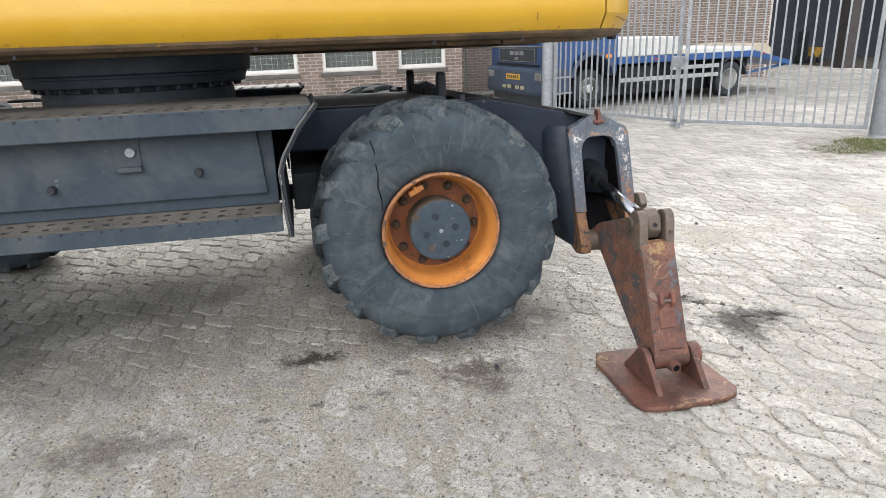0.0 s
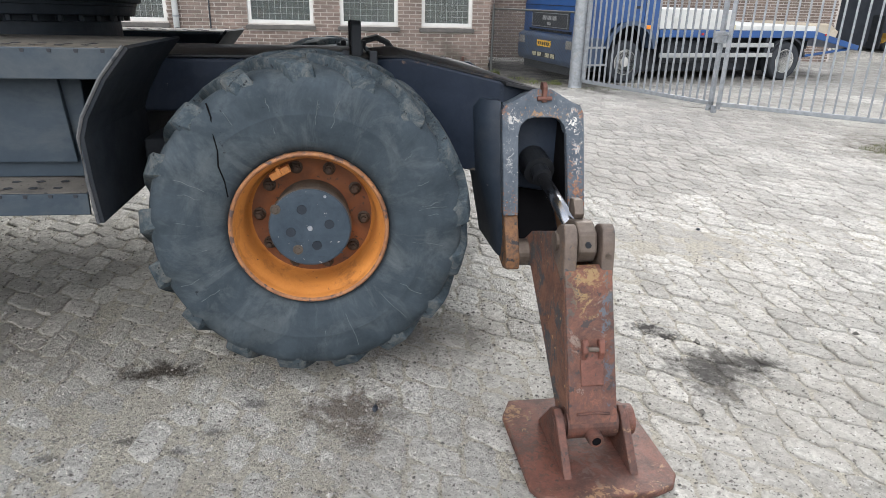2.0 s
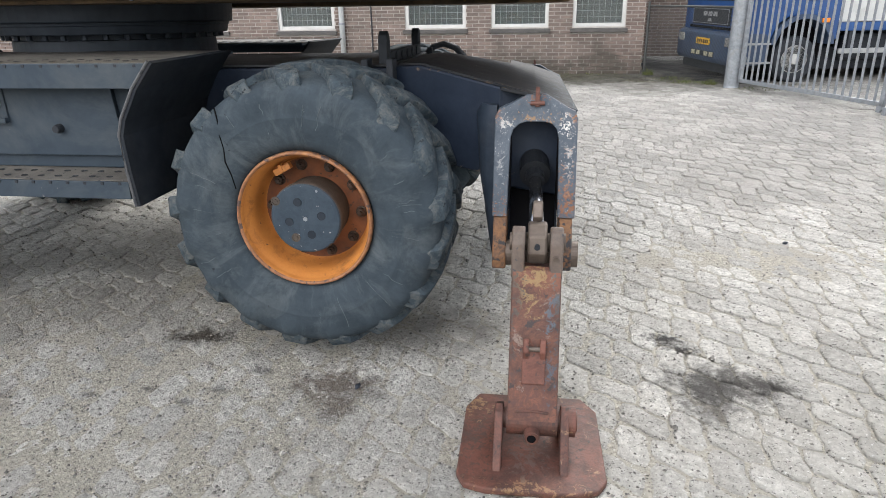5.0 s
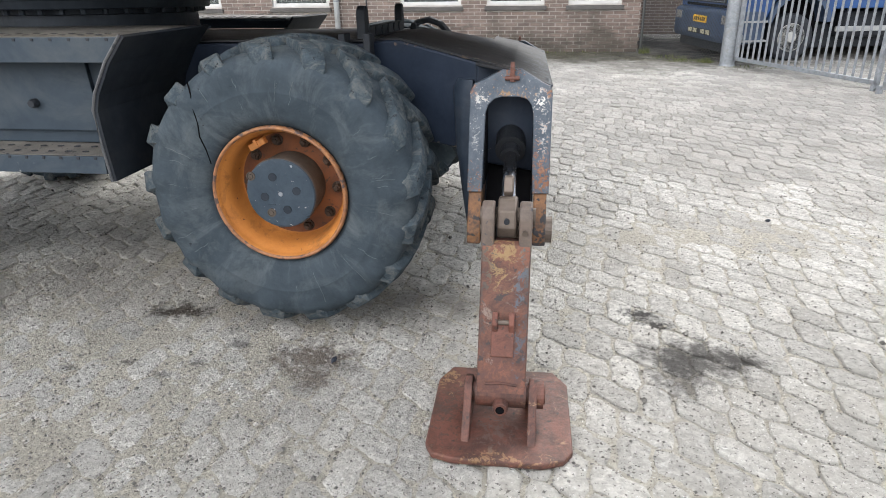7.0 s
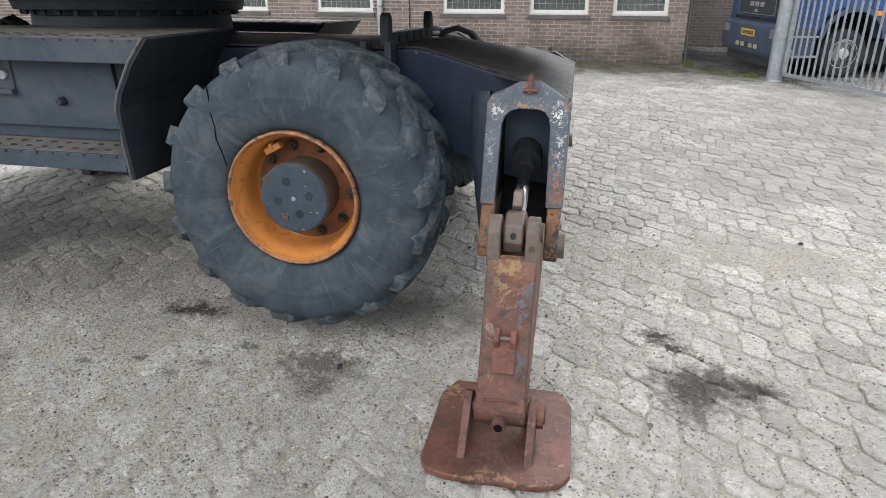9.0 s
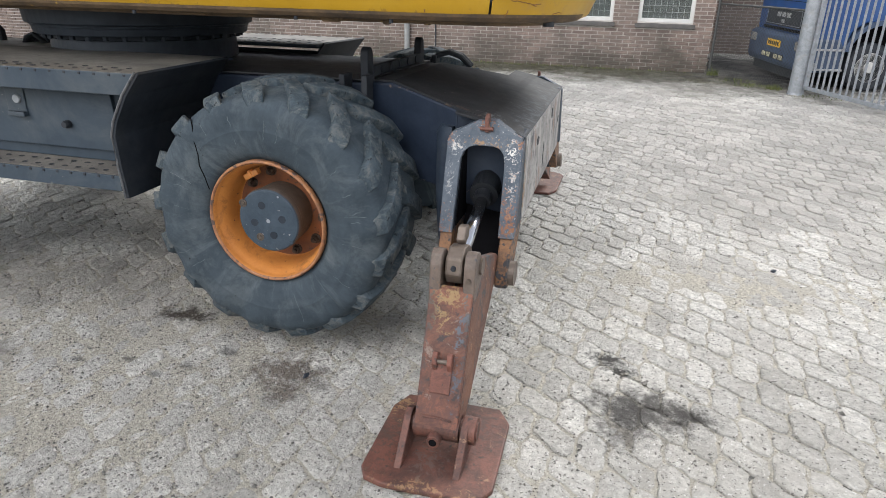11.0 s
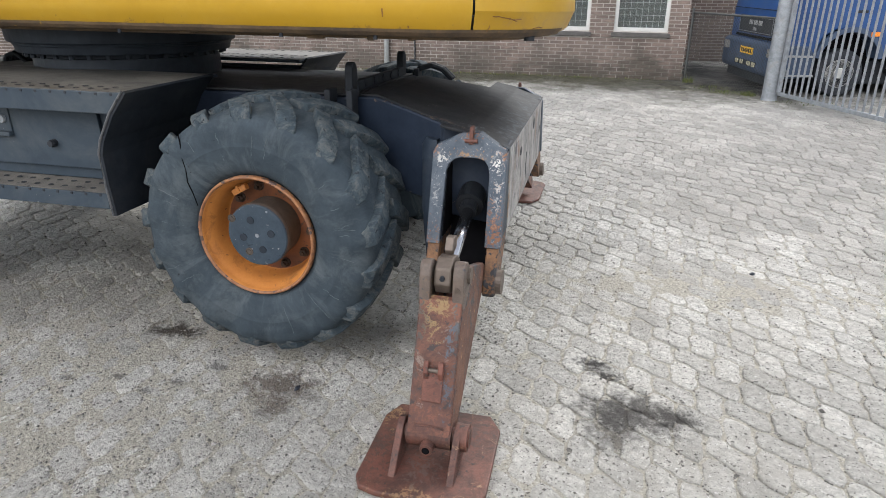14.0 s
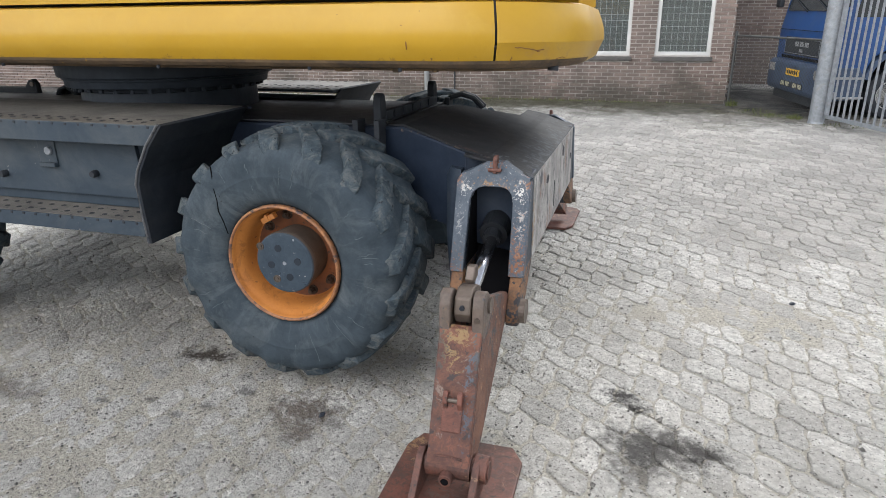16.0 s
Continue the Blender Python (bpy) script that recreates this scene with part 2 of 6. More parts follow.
M_RUST = material("rusted_red_paint", (0.058, 0.027, 0.021), (0.135, 0.053, 0.037), 8.0, (0.5, 0.75), fray=0.8, crisp=0.08, stain=(0.24, 0.14, 0.08), stain_scale=9.0, stain_soft=0.03,
                  stain_at=0.62, speck=(0.045, 0.028, 0.024), speck_scale=45.0, speck_at=0.62, bump=0.5, bump_scale=90.0, grain=34.0,
                  patches=[(0.67, -0.38, 0.03, 0.13, 0.4, 0.2, (0.06, 0.04, 0.033), 0.85), (0.66, -0.24, 0.03, 0.1, 0.12, 0.2, (0.27, 0.16, 0.08), 0.8), (0.85, -0.63, 0.03, 0.3, 0.05, 0.2, (0.27, 0.16, 0.08), 0.7), (0.84, -0.5, 0.03, 0.12, 0.14, 0.05, (0.10, 0.07, 0.058), 0.8), (0.99, -0.3, 0.03, 0.08, 0.2, 0.1, (0.07, 0.045, 0.04), 0.6)])
M_RUSTARM = material("worn_rusty_arm", (0.085, 0.04, 0.029), (0.165, 0.076, 0.048), 8.0, (0.55, 0.85), fray=0.8, crisp=0.08, stain=(0.04, 0.046, 0.052), stain_scale=6.0, stain_soft=0.03,
                     stain_at=0.54, speck=(0.36, 0.22, 0.1), speck_scale=50.0, speck_at=0.65, bump=0.5, bump_scale=90.0)
M_BRACKET = material("worn_grey_bracket", (0.042, 0.057, 0.077), (0.09, 0.108, 0.132), 11.0, (0.45, 0.75), fray=0.78, crisp=0.12, speck=(0.4, 0.4, 0.39), speck_scale=120.0, speck_at=0.64, bump=0.35, grain=60.0, gloss=0.35,
                     patches=[(0.955, 0.29, 0.93, 0.045, 0.1, 0.07, (0.62, 0.61, 0.58), 0.95), (0.715, 0.27, 0.93, 0.05, 0.1, 0.05, (0.62, 0.61, 0.58), 0.7), (0.96, 0.24, 0.78, 0.03, 0.2, 0.16, (0.62, 0.61, 0.58), 0.6), (0.71, 0.24, 0.80, 0.02, 0.2, 0.14, (0.62, 0.61, 0.58), 0.4),
                              (0.70, 0.2, 0.59, 0.09, 0.3, 0.13, (0.21, 0.085, 0.035), 0.9), (0.955, 0.2, 0.64, 0.08, 0.3, 0.26, (0.21, 0.085, 0.035), 0.85), (0.84, 0.29, 0.95, 0.14, 0.1, 0.035, (0.27, 0.16, 0.08), 0.85), (0.985, 0.29, 0.96, 0.05, 0.1, 0.07, (0.21, 0.085, 0.035), 0.9), (0.835, 0.29, 1.02, 0.08, 0.1, 0.04, (0.21, 0.085, 0.035), 0.85), (0.69, 0.28, 0.95, 0.03, 0.1, 0.07, (0.21, 0.085, 0.035), 0.7)])
M_WORNTOP = material("scuffed_navy_top", (0.012, 0.014, 0.018), (0.025, 0.028, 0.033), 5.0, (0.45, 0.65), stain=(0.034, 0.034, 0.035), stain_scale=4.0,
                     speck=(0.2, 0.19, 0.18), speck_scale=34.0, speck_at=0.69, bump=0.12, fray=0.76, gloss=0.1, grain=30.0,
                     patches=[(0.95, 1.0, 0.96, 0.17, 2.0, 0.1, (0.07, 0.082, 0.098), 0.7), (0.84, 0.42, 1.03, 0.12, 0.12, 0.1, (0.13, 0.14, 0.15), 0.7), (0.72, 0.40, 1.05, 0.3, 0.06, 0.1, (0.12, 0.085, 0.065), 0.6)])
M_STEEL = material("brown_steel", (0.08, 0.062, 0.05), (0.16, 0.13, 0.11), 14.0, (0.4, 0.65), metal=0.5, bump=0.25)
M_CHROME = material("chrome_rod", (0.3, 0.31, 0.34), (0.42, 0.43, 0.46), 20.0, (0.18, 0.3), metal=1.0, bump=0.0)
M_YELLOW = material("yellow_body_paint", (0.38, 0.217, 0.013), (0.44, 0.26, 0.019), 1.6, (0.28, 0.45), speck=(0.2, 0.11, 0.03), speck_scale=16.0,
                    speck_at=0.73, bump=0.04, stain=(0.44, 0.27, 0.03), stain_scale=6.0, stain_at=0.64, fray=0.74, gloss=0.35,
                    # lower-edge patches: rust with the shade of the tucked-under bottom painted in
                    patches=[(-1.0, 0.25, 1.398, 5.0, 0.6, 0.05, (0.2, 0.11, 0.03), 0.7), (1.05, 0.6, 1.40, 0.4, 0.6, 0.03, (0.22, 0.12, 0.03), 0.7), (1.0, 0.4, 1.45, 0.25, 0.3, 0.05, (0.36, 0.21, 0.04), 0.6)])
M_BRICK = material("brown_brick", (0.12, 0.087, 0.074), (0.215, 0.162, 0.14), 9.0, (0.8, 0.95), speck=(0.08, 0.06, 0.052), speck_scale=70.0, bump=0.4,
                   stain=(0.11, 0.09, 0.077), stain_scale=0.8, random=0.22, blots=[(x, 10.2, 1.6, 0.6, (0.05, 0.045, 0.036), 0.55) for x in (-6.0, -4.2, -2.5, -0.9, 0.5, 1.7, 2.6)])
M_MORTAR = material("pale_mortar", (0.33, 0.31, 0.29), (0.46, 0.435, 0.41), 6.0, (0.85, 0.95), bump=0.4, blots=[(x, 10.2, 1.6, 0.6, (0.075, 0.068, 0.054), 0.5) for x in (-6.0, -4.2, -2.5, -0.9, 0.5, 1.7, 2.6)])
M_DARKBRICK = material("dark_sill_brick", (0.05, 0.048, 0.046), (0.09, 0.085, 0.08), 10.0, (0.6, 0.85), bump=0.3)
M_WHITE = material("white_painted_wood", (0.45, 0.45, 0.44), (0.55, 0.55, 0.54), 4.0, (0.35, 0.55), stain=(0.5, 0.49, 0.46), stain_scale=9.0, stain_at=0.7, bump=0.05)
M_GALV = material("galvanised_steel", (0.19, 0.21, 0.23), (0.3, 0.32, 0.345), 16.0, (0.4, 0.6), metal=0.35, bump=0.05, stain=(0.2, 0.19, 0.18), stain_scale=8.0, stain_at=0.66)
M_BLUE = material("blue_truck_paint", (0.006, 0.045, 0.16), (0.01, 0.062, 0.21), 2.0, (0.3, 0.45), bump=0.02, stain=(0.03, 0.065, 0.16), stain_scale=3.0, stain_at=0.64)
M_BUMPER = material("blue_grey_bumper", (0.03, 0.052, 0.10), (0.05, 0.08, 0.135), 4.0, (0.5, 0.7), bump=0.05)
M_CREAM = material("dirty_white_panel", (0.42, 0.43, 0.42), (0.52, 0.53, 0.52), 2.0, (0.5, 0.7), stain=(0.34, 0.335, 0.32), stain_scale=4.0, stain_at=0.66, bump=0.05)
M_GREYMETAL = material("grey_rail_metal", (0.26, 0.27, 0.27), (0.38, 0.39, 0.39), 6.0, (0.4, 0.6), metal=0.3, bump=0.05)
M_PLATE = material("yellow_plate", (0.75, 0.42, 0.02), (0.8, 0.46, 0.03), 9.0, (0.4, 0.5), bump=0.0)
M_LAMP = material("headlamp_reflector", (0.6, 0.62, 0.62), (0.78, 0.78, 0.76), 40.0, (0.1, 0.25), metal=0.8, bump=0.1)
M_FOG = material("yellow_fog_lens", (0.4, 0.37, 0.24), (0.52, 0.49, 0.36), 40.0, (0.15, 0.3), bump=0.1)
M_AMBER = material("amber_lens", (0.7, 0.2, 0.02), (0.8, 0.27, 0.03), 40.0, (0.2, 0.35), bump=0.0)
M_REDLENS = material("red_lens", (0.3, 0.02, 0.02), (0.4, 0.03, 0.03), 40.0, (0.2, 0.35), bump=0.0)
M_HALL = material("dark_steel_cladding", (0.012, 0.016, 0.026), (0.022, 0.028, 0.04), 3.0, (0.6, 0.8), bump=0.05)
M_BROWNPOST = material("brown_hall_post", (0.03, 0.026, 0.027), (0.05, 0.042, 0.042), 4.0, (0.7, 0.9), bump=0.1)
M_CONCRETE = material("pale_concrete_post", (0.4, 0.42, 0.43), (0.52, 0.54, 0.55), 7.0, (0.6, 0.8), bump=0.2, stain=(0.3, 0.29, 0.27), stain_scale=4.0, stain_at=0.66)
M_GRASS = material("weed_grass", (0.05, 0.075, 0.02), (0.15, 0.16, 0.05), 14.0, (0.6, 0.8), bump=0.0, random=0.3)
M_PEBBLE = material("grit_pebble", (0.07, 0.066, 0.06), (0.33, 0.315, 0.29), 30.0, (0.8, 0.95), bump=0.2, random=0.5)


def glass(name, tint=(0.8, 0.85, 0.85), rough=0.03):
    m = bpy.data.materials.new(name)
    m.use_nodes = True
    b = m.node_tree.nodes["Principled BSDF"]
    b.inputs["Base Color"].default_value = (*tint, 1)
    b.inputs["Roughness"].default_value = rough
    b.inputs["Transmission Weight"].default_value = 1.0
    b.inputs["IOR"].default_value = 1.45
    return m


M_GLASS = glass("window_glass", (0.22, 0.25, 0.245), 0.05)
M_GLASS.node_tree.nodes["Principled BSDF"].inputs["Transmission Weight"].default_value = 0.7
M_ROOM = material("dim_room_interior", (0.12, 0.13, 0.135), (0.2, 0.215, 0.22), 1.5, (0.8, 0.9), bump=0.0)

# ---- mesh helpers ----


def obj(name, bm, mat, parent=None, label="", smooth=False):
    me = bpy.data.meshes.new(name)
    bm.normal_update()
    bm.to_mesh(me)
    bm.free()
    me.materials.append(mat)
    if smooth:
        me.shade_smooth()
    ob = new(name, me)
    if parent:
        ob.parent = parent
    if label:
        tagged(ob, label)
    return ob


part = obj


def root(name, label, category, group="", kind="", at=(0, 0, 0)):
    e = new(name)
    e.empty_display_size = 0.1
    e.location = at
    return tagged(e, label, category, group, kind)


def bm_box(x0, x1, y0, y1, z0, z1, bevel=0.0, bm=None, m=None):
    own = bmesh.new()
    r = bmesh.ops.create_cube(own, size=1.0)
    bmesh.ops.transform(own, matrix=Matrix.Translation(((x0 + x1) / 2, (y0 + y1) / 2, (z0 + z1) / 2)) @ Matrix.Diagonal((x1 - x0, y1 - y0, z1 - z0, 1)),
                        verts=own.verts)
    if bevel:
        bmesh.ops.bevel(own, geom=own.edges[:], offset=bevel, segments=2, profile=0.5, affect="EDGES", clamp_overlap=True)
    return into(own, bm, m)


def into(own, bm=None, m=None):
    if m is not None:
        bmesh.ops.transform(own, matrix=m, verts=own.verts)
    if bm is None:
        return own
    me = bpy.data.meshes.new("tmp")
    own.to_mesh(me)
    own.free()
    bm.from_mesh(me)
    bpy.data.meshes.remove(me)
    return bm


def bm_prism(points, axis, a0, a1, bevel=0.0, bm=None, m=None, segments=2):
    """Extrudes a polygon along an axis. points are (y, z) for x, (x, z) for y and (x, y) for z."""
    own = bmesh.new()

    def at(p, a):
        return {"x": (a, p[0], p[1]), "y": (p[0], a, p[1]), "z": (p[0], p[1], a)}[axis]
    lo = [own.verts.new(at(p, a0)) for p in points]
    hi = [own.verts.new(at(p, a1)) for p in points]
    own.faces.new(lo)
    own.faces.new(hi)
    k = len(points)
    for i in range(k):
        own.faces.new((lo[i], lo[(i + 1) % k], hi[(i + 1) % k], hi[i]))
    bmesh.ops.recalc_face_normals(own, faces=own.faces)
    if bevel:
        bmesh.ops.bevel(own, geom=own.edges[:], offset=bevel, segments=segments, profile=0.5, affect="EDGES", clamp_overlap=True)
    return into(own, bm, m)


def bm_lathe(profile, axis="y", centre=(0, 0, 0), steps=48, bm=None, closed=False, caps=True):
    """Revolves (along, radius) pairs about an axis through centre."""
    own = bmesh.new()
    rings = []
    for along, r in profile:
        ring = []
        for i in range(steps):
            a = 2 * math.pi * i / steps
            c, s = r * math.cos(a), r * math.sin(a)
            p = {"y": (c, along, s), "x": (along, c, s), "z": (c, s, along)}[axis]
            ring.append(own.verts.new(Vector(p) + Vector(centre)))
        rings.append(ring)
    pairs = list(zip(rings, rings[1:])) + ([(rings[-1], rings[0])] if closed else [])
    for p, q in pairs:
        for i in range(steps):
            j = (i + 1) % steps
            own.faces.new((p[i], p[j], q[j], q[i]))
    if not closed and caps:
        for ring, (along, r) in ((rings[0], profile[0]), (rings[-1], profile[-1])):
            if r > 1e-4:
                own.faces.new(ring)
    bmesh.ops.remove_doubles(own, verts=own.verts, dist=1e-6)
    bmesh.ops.recalc_face_normals(own, faces=own.faces)
    return into(own, bm)


def bm_rod(p, q, r, bm=None, steps=16, r2=None):
    p, q = Vector(p), Vector(q)
    own = bmesh.new()
    bmesh.ops.create_cone(own, cap_ends=True, segments=steps, radius1=r, radius2=r if r2 is None else r2, depth=(q - p).length)
    m = Matrix.Translation((p + q) / 2) @ (q - p).to_track_quat("Z", "Y").to_matrix().to_4x4()
    return into(own, bm, m)


def bm_tube(points, r, bm=None, steps=8):
    """A bent round bar along points."""
    own = bmesh.new()
    pts = [Vector(p) for p in points]
    rings = []
    for i, p in enumerate(pts):
        d = (pts[min(i + 1, len(pts) - 1)] - pts[max(i - 1, 0)]).normalized()
        q = d.to_track_quat("Z", "Y")
        rings.append([own.verts.new(p + q @ Vector((r * math.cos(a), r * math.sin(a), 0))) for a in [2 * math.pi * k / steps for k in range(steps)]])
    for a, b in zip(rings, rings[1:]):
        for i in range(steps):
            own.faces.new((a[i], a[(i + 1) % steps], b[(i + 1) % steps], b[i]))
    own.faces.new(rings[0])
    own.faces.new(rings[-1])
    bmesh.ops.recalc_face_normals(own, faces=own.faces)
    return into(own, bm)

M_NAVYBOX = material("scuffed_navy_paint", (0.012, 0.019, 0.031), (0.026, 0.037, 0.053), 7.0, (0.45, 0.65), speck=(0.2, 0.19, 0.18), speck_scale=34.0,
                     speck_at=0.72, bump=0.1, stain=(0.05, 0.057, 0.068), stain_scale=4.0, stain_at=0.64, gloss=0.25, fray=0.74)
M_PIVOT = material("rust_orange_pivot", (0.06, 0.04, 0.032), (0.24, 0.115, 0.048), 12.0, (0.6, 0.85), fray=0.8, crisp=0.1, speck=(0.03, 0.03, 0.034), speck_scale=24.0, speck_at=0.53, bump=0.4)
M_RUSTFRONT = material("rust_red_front", (0.07, 0.032, 0.024), (0.165, 0.066, 0.042), 6.0, (0.55, 0.8), fray=0.8, crisp=0.07, stain=(0.2, 0.15, 0.125), stain_scale=9.0, stain_soft=0.03, stain_at=0.60,
                       speck=(0.04, 0.03, 0.03), speck_scale=30.0, speck_at=0.61, bump=0.5, bump_scale=90.0, grain=34.0,
                       patches=[(0.85, -0.28, 0.55, 0.22, 0.4, 0.2, (0.25, 0.165, 0.075), 0.85), (0.785, -0.33, 0.46, 0.05, 0.6, 0.5, (0.055, 0.052, 0.05), 0.85), (0.922, -0.33, 0.46, 0.05, 0.6, 0.5, (0.055, 0.056, 0.06), 0.85),
                                (0.855, -0.45, 0.17, 0.5, 0.5, 0.3, (0.085, 0.038, 0.032), 0.75), (0.90, -0.33, 0.45, 0.03, 0.4, 0.25, (0.075, 0.095, 0.12), 0.85), (0.905, -0.37, 0.3, 0.03, 0.4, 0.12, (0.06, 0.078, 0.1), 0.85)])
M_RUSTRED = material("rust_red_bracket", (0.085, 0.034, 0.025), (0.16, 0.062, 0.044), 14.0, (0.55, 0.8), fray=0.78, crisp=0.1, speck=(0.06, 0.035, 0.03), speck_scale=40.0, speck_at=0.6, bump=0.4, bump_scale=90.0)
M_CHEEK = material("worn_brown_cheek", (0.06, 0.046, 0.039), (0.12, 0.09, 0.073), 12.0, (0.4, 0.65), fray=0.78, crisp=0.12, stain=(0.19, 0.1, 0.05), stain_scale=7.0, stain_soft=0.05, stain_at=0.6,
                   speck=(0.04, 0.042, 0.05), speck_scale=36.0, speck_at=0.62, bump=0.3)
M_FENDER = material("black_sheet_fender", (0.01, 0.013, 0.018), (0.019, 0.024, 0.031), 8.0, (0.6, 0.8), bump=0.08, stain=(0.032, 0.034, 0.037), stain_scale=3.0, stain_at=0.63, fray=0.72, gloss=0.2)
M_RING = material("greasy_dark_ring", (0.011, 0.016, 0.024), (0.024, 0.032, 0.043), 9.0, (0.45, 0.7), bump=0.15, gloss=0.3)
# dusty plate tone, paled by the sky sheen painted into it
M_DUSTSHEEN = material("pale_dust_sheen", (0.2, 0.19, 0.172), (0.36, 0.345, 0.32), 7.0, (0.4, 0.65), stain=(0.13, 0.12, 0.105), stain_scale=4.0, stain_at=0.6, bump=0.2, fray=0.72)
M_EDGE = material("worn_sheet_edge", (0.05, 0.054, 0.06), (0.105, 0.106, 0.108), 18.0, (0.5, 0.7), speck=(0.03, 0.033, 0.04), speck_scale=24.0, speck_at=0.56, bump=0.2)
M_UNDERBODY = material("dirty_brown_underside", (0.07, 0.047, 0.03), (0.17, 0.115, 0.066), 7.0, (0.65, 0.85), stain=(0.035, 0.03, 0.028), stain_scale=5.0, stain_at=0.58, speck=(0.26, 0.16, 0.04), speck_scale=20.0, speck_at=0.66, bump=0.3, fray=0.76, gloss=0.2)
M_TINT = material("tinted_glass", (0.02, 0.025, 0.03), (0.035, 0.04, 0.045), 2.0, (0.04, 0.08), bump=0.0)
M_RIMGREY = material("dusty_steel_rim", (0.35, 0.35, 0.34), (0.5, 0.5, 0.48), 9.0, (0.5, 0.7), bump=0.1)
M_RAMP = material("tan_canvas", (0.3, 0.26, 0.2), (0.42, 0.37, 0.29), 6.0, (0.8, 0.95), bump=0.2)
M_UNSEENWALL = material("pale_unseen_wall", (0.4, 0.39, 0.37), (0.52, 0.51, 0.48), 1.2, (0.8, 0.95), bump=0.2)
M_ENDPLATE = material("scraped_end_plate", (0.1, 0.1, 0.103), (0.36, 0.345, 0.33), 6.0, (0.4, 0.65), fray=0.78, crisp=0.12, stain=(0.17, 0.085, 0.055), stain_scale=4.0, stain_soft=0.05, stain_at=0.57,
                      speck=(0.03, 0.035, 0.045), speck_scale=18.0, speck_at=0.6, bump=0.3, stretch=(1, 1.1, 0.7), patches=[(0.98, 0.6, 0.94, 0.1, 0.9, 0.03, (0.4, 0.4, 0.4), 0.8), (0.98, 0.4, 0.75, 0.1, 0.06, 0.25, (0.28, 0.16, 0.075), 0.7)])
M_SCRATCH = material("rusty_scratch", (0.12, 0.05, 0.015), (0.2, 0.09, 0.02), 30.0, (0.7, 0.9), bump=0.0)


def soften(ob, degrees=38):
    ob.data.shade_smooth()
    ob.data.set_sharp_from_angle(angle=radians(degrees))
    return ob


# ---- ground and buildings ----
ground = tagged(obj("ground", bm_prism([(-60, -40), (80, -40), (80, 120), (-60, 120)], "z", -0.3, -0.0115), M_SAND),
                "yard of pale hexagonal concrete pavers with sandy joints", "paving", kind="structure")

WALL_Y = 10.2          # street face of the brick building
WALL_X = 2.62          # its corner
WINDOWS = [(-5.95, -5.0), (-4.0, -2.92), (-1.6, -0.5), (-0.04, 0.96), (1.38, 2.28)]
SILL_Z, HEAD_Z = 0.80, 2.15


def brick_wall(name, label, x0, x1, y, top, holes, thick=0.3):
    """Mortar body with openings cut right through; bricks are laid on it later."""
    bm = bmesh.new()
    cuts = [x0] + [v for h in holes for v in h[:2]] + [x1]
    for i in range(0, len(cuts), 2):
        bm_box(cuts[i], cuts[i + 1], y, y + thick, 0, top, bm=bm)
    for a, b, lo, hi in holes:
        bm_box(a, b, y, y + thick, 0, lo, bm=bm)
        bm_box(a, b, y, y + thick, hi, top, bm=bm)
    return tagged(obj(name, bm, M_MORTAR), label, "wall", kind="structure")


wall_front = brick_wall("wall_front", "brown brick wall with pale mortar joints", -17.0, WALL_X - 0.02, WALL_Y + 0.012, 3.4, [(a, b, SILL_Z, HEAD_Z) for a, b in WINDOWS])
BACK_Y = 13.6
wall_side = brick_wall("wall_side", "brown brick end wall of the building", 0, 4.4, 0.012, 3.4, [])
wall_side.matrix_world = pose(WALL_X, WALL_Y + 0.3, 0, 0, 0, 90)
wall_back = brick_wall("wall_back", "plain pinkish brick wall behind the truck", WALL_X - 3, 11.9, BACK_Y + 0.012, 3.4, [])


def window(i, x0, x1):
    w = root("window_%d" % i, "white wooden window with wired glass", "window", kind="structure", at=((x0 + x1) / 2, WALL_Y + 0.1, SILL_Z))
    w.matrix_world = Matrix.Translation(w.location)
    hw, h, f = (x1 - x0) / 2, HEAD_Z - SILL_Z, 0.06
    bm = bmesh.new()
    bm_box(-hw, -hw + f, -0.06, 0.04, 0, h, 0.006, bm)
    bm_box(hw - f, hw, -0.06, 0.04, 0, h, 0.006, bm)
    bm_box(-hw + f, hw - f, -0.06, 0.04, 0, f, 0.006, bm)
    bm_box(-hw + f, hw - f, -0.06, 0.04, h - f, h, 0.006, bm)
    part("window_frame", bm, M_WHITE, w)
    p = part("pane", bm_box(-hw + f, hw - f, 0.0, 0.008, f, h - f), M_GLASS, w)
    p.visible_shadow = False
    bm = bmesh.new()
    k = int((2 * hw - 2 * f) / 0.095)
    for j in range(1, k):
        x = -hw + f + (2 * hw - 2 * f) * j / k
        bm_box(x - 0.0018, x + 0.0018, -0.012, -0.006, f, h - f, bm=bm)
    k = int((h - 2 * f) / 0.095)
    for j in range(1, k):
        z = f + (h - 2 * f) * j / k
        bm_box(-hw + f, hw - f, -0.012, -0.006, z - 0.0018, z + 0.0018, bm=bm)
    part("wire_mesh", bm, M_GREYMETAL, w, "fine grey wire grid in front of the glass")
    part("window_sill", bm_prism([(-0.15, -0.09), (-0.15, -0.03), (0.0, -0.002), (0.0, -0.09)], "x", -hw - 0.04, hw + 0.04, 0.006), M_DARKBRICK, w, "dark glazed brick sill")
    return w


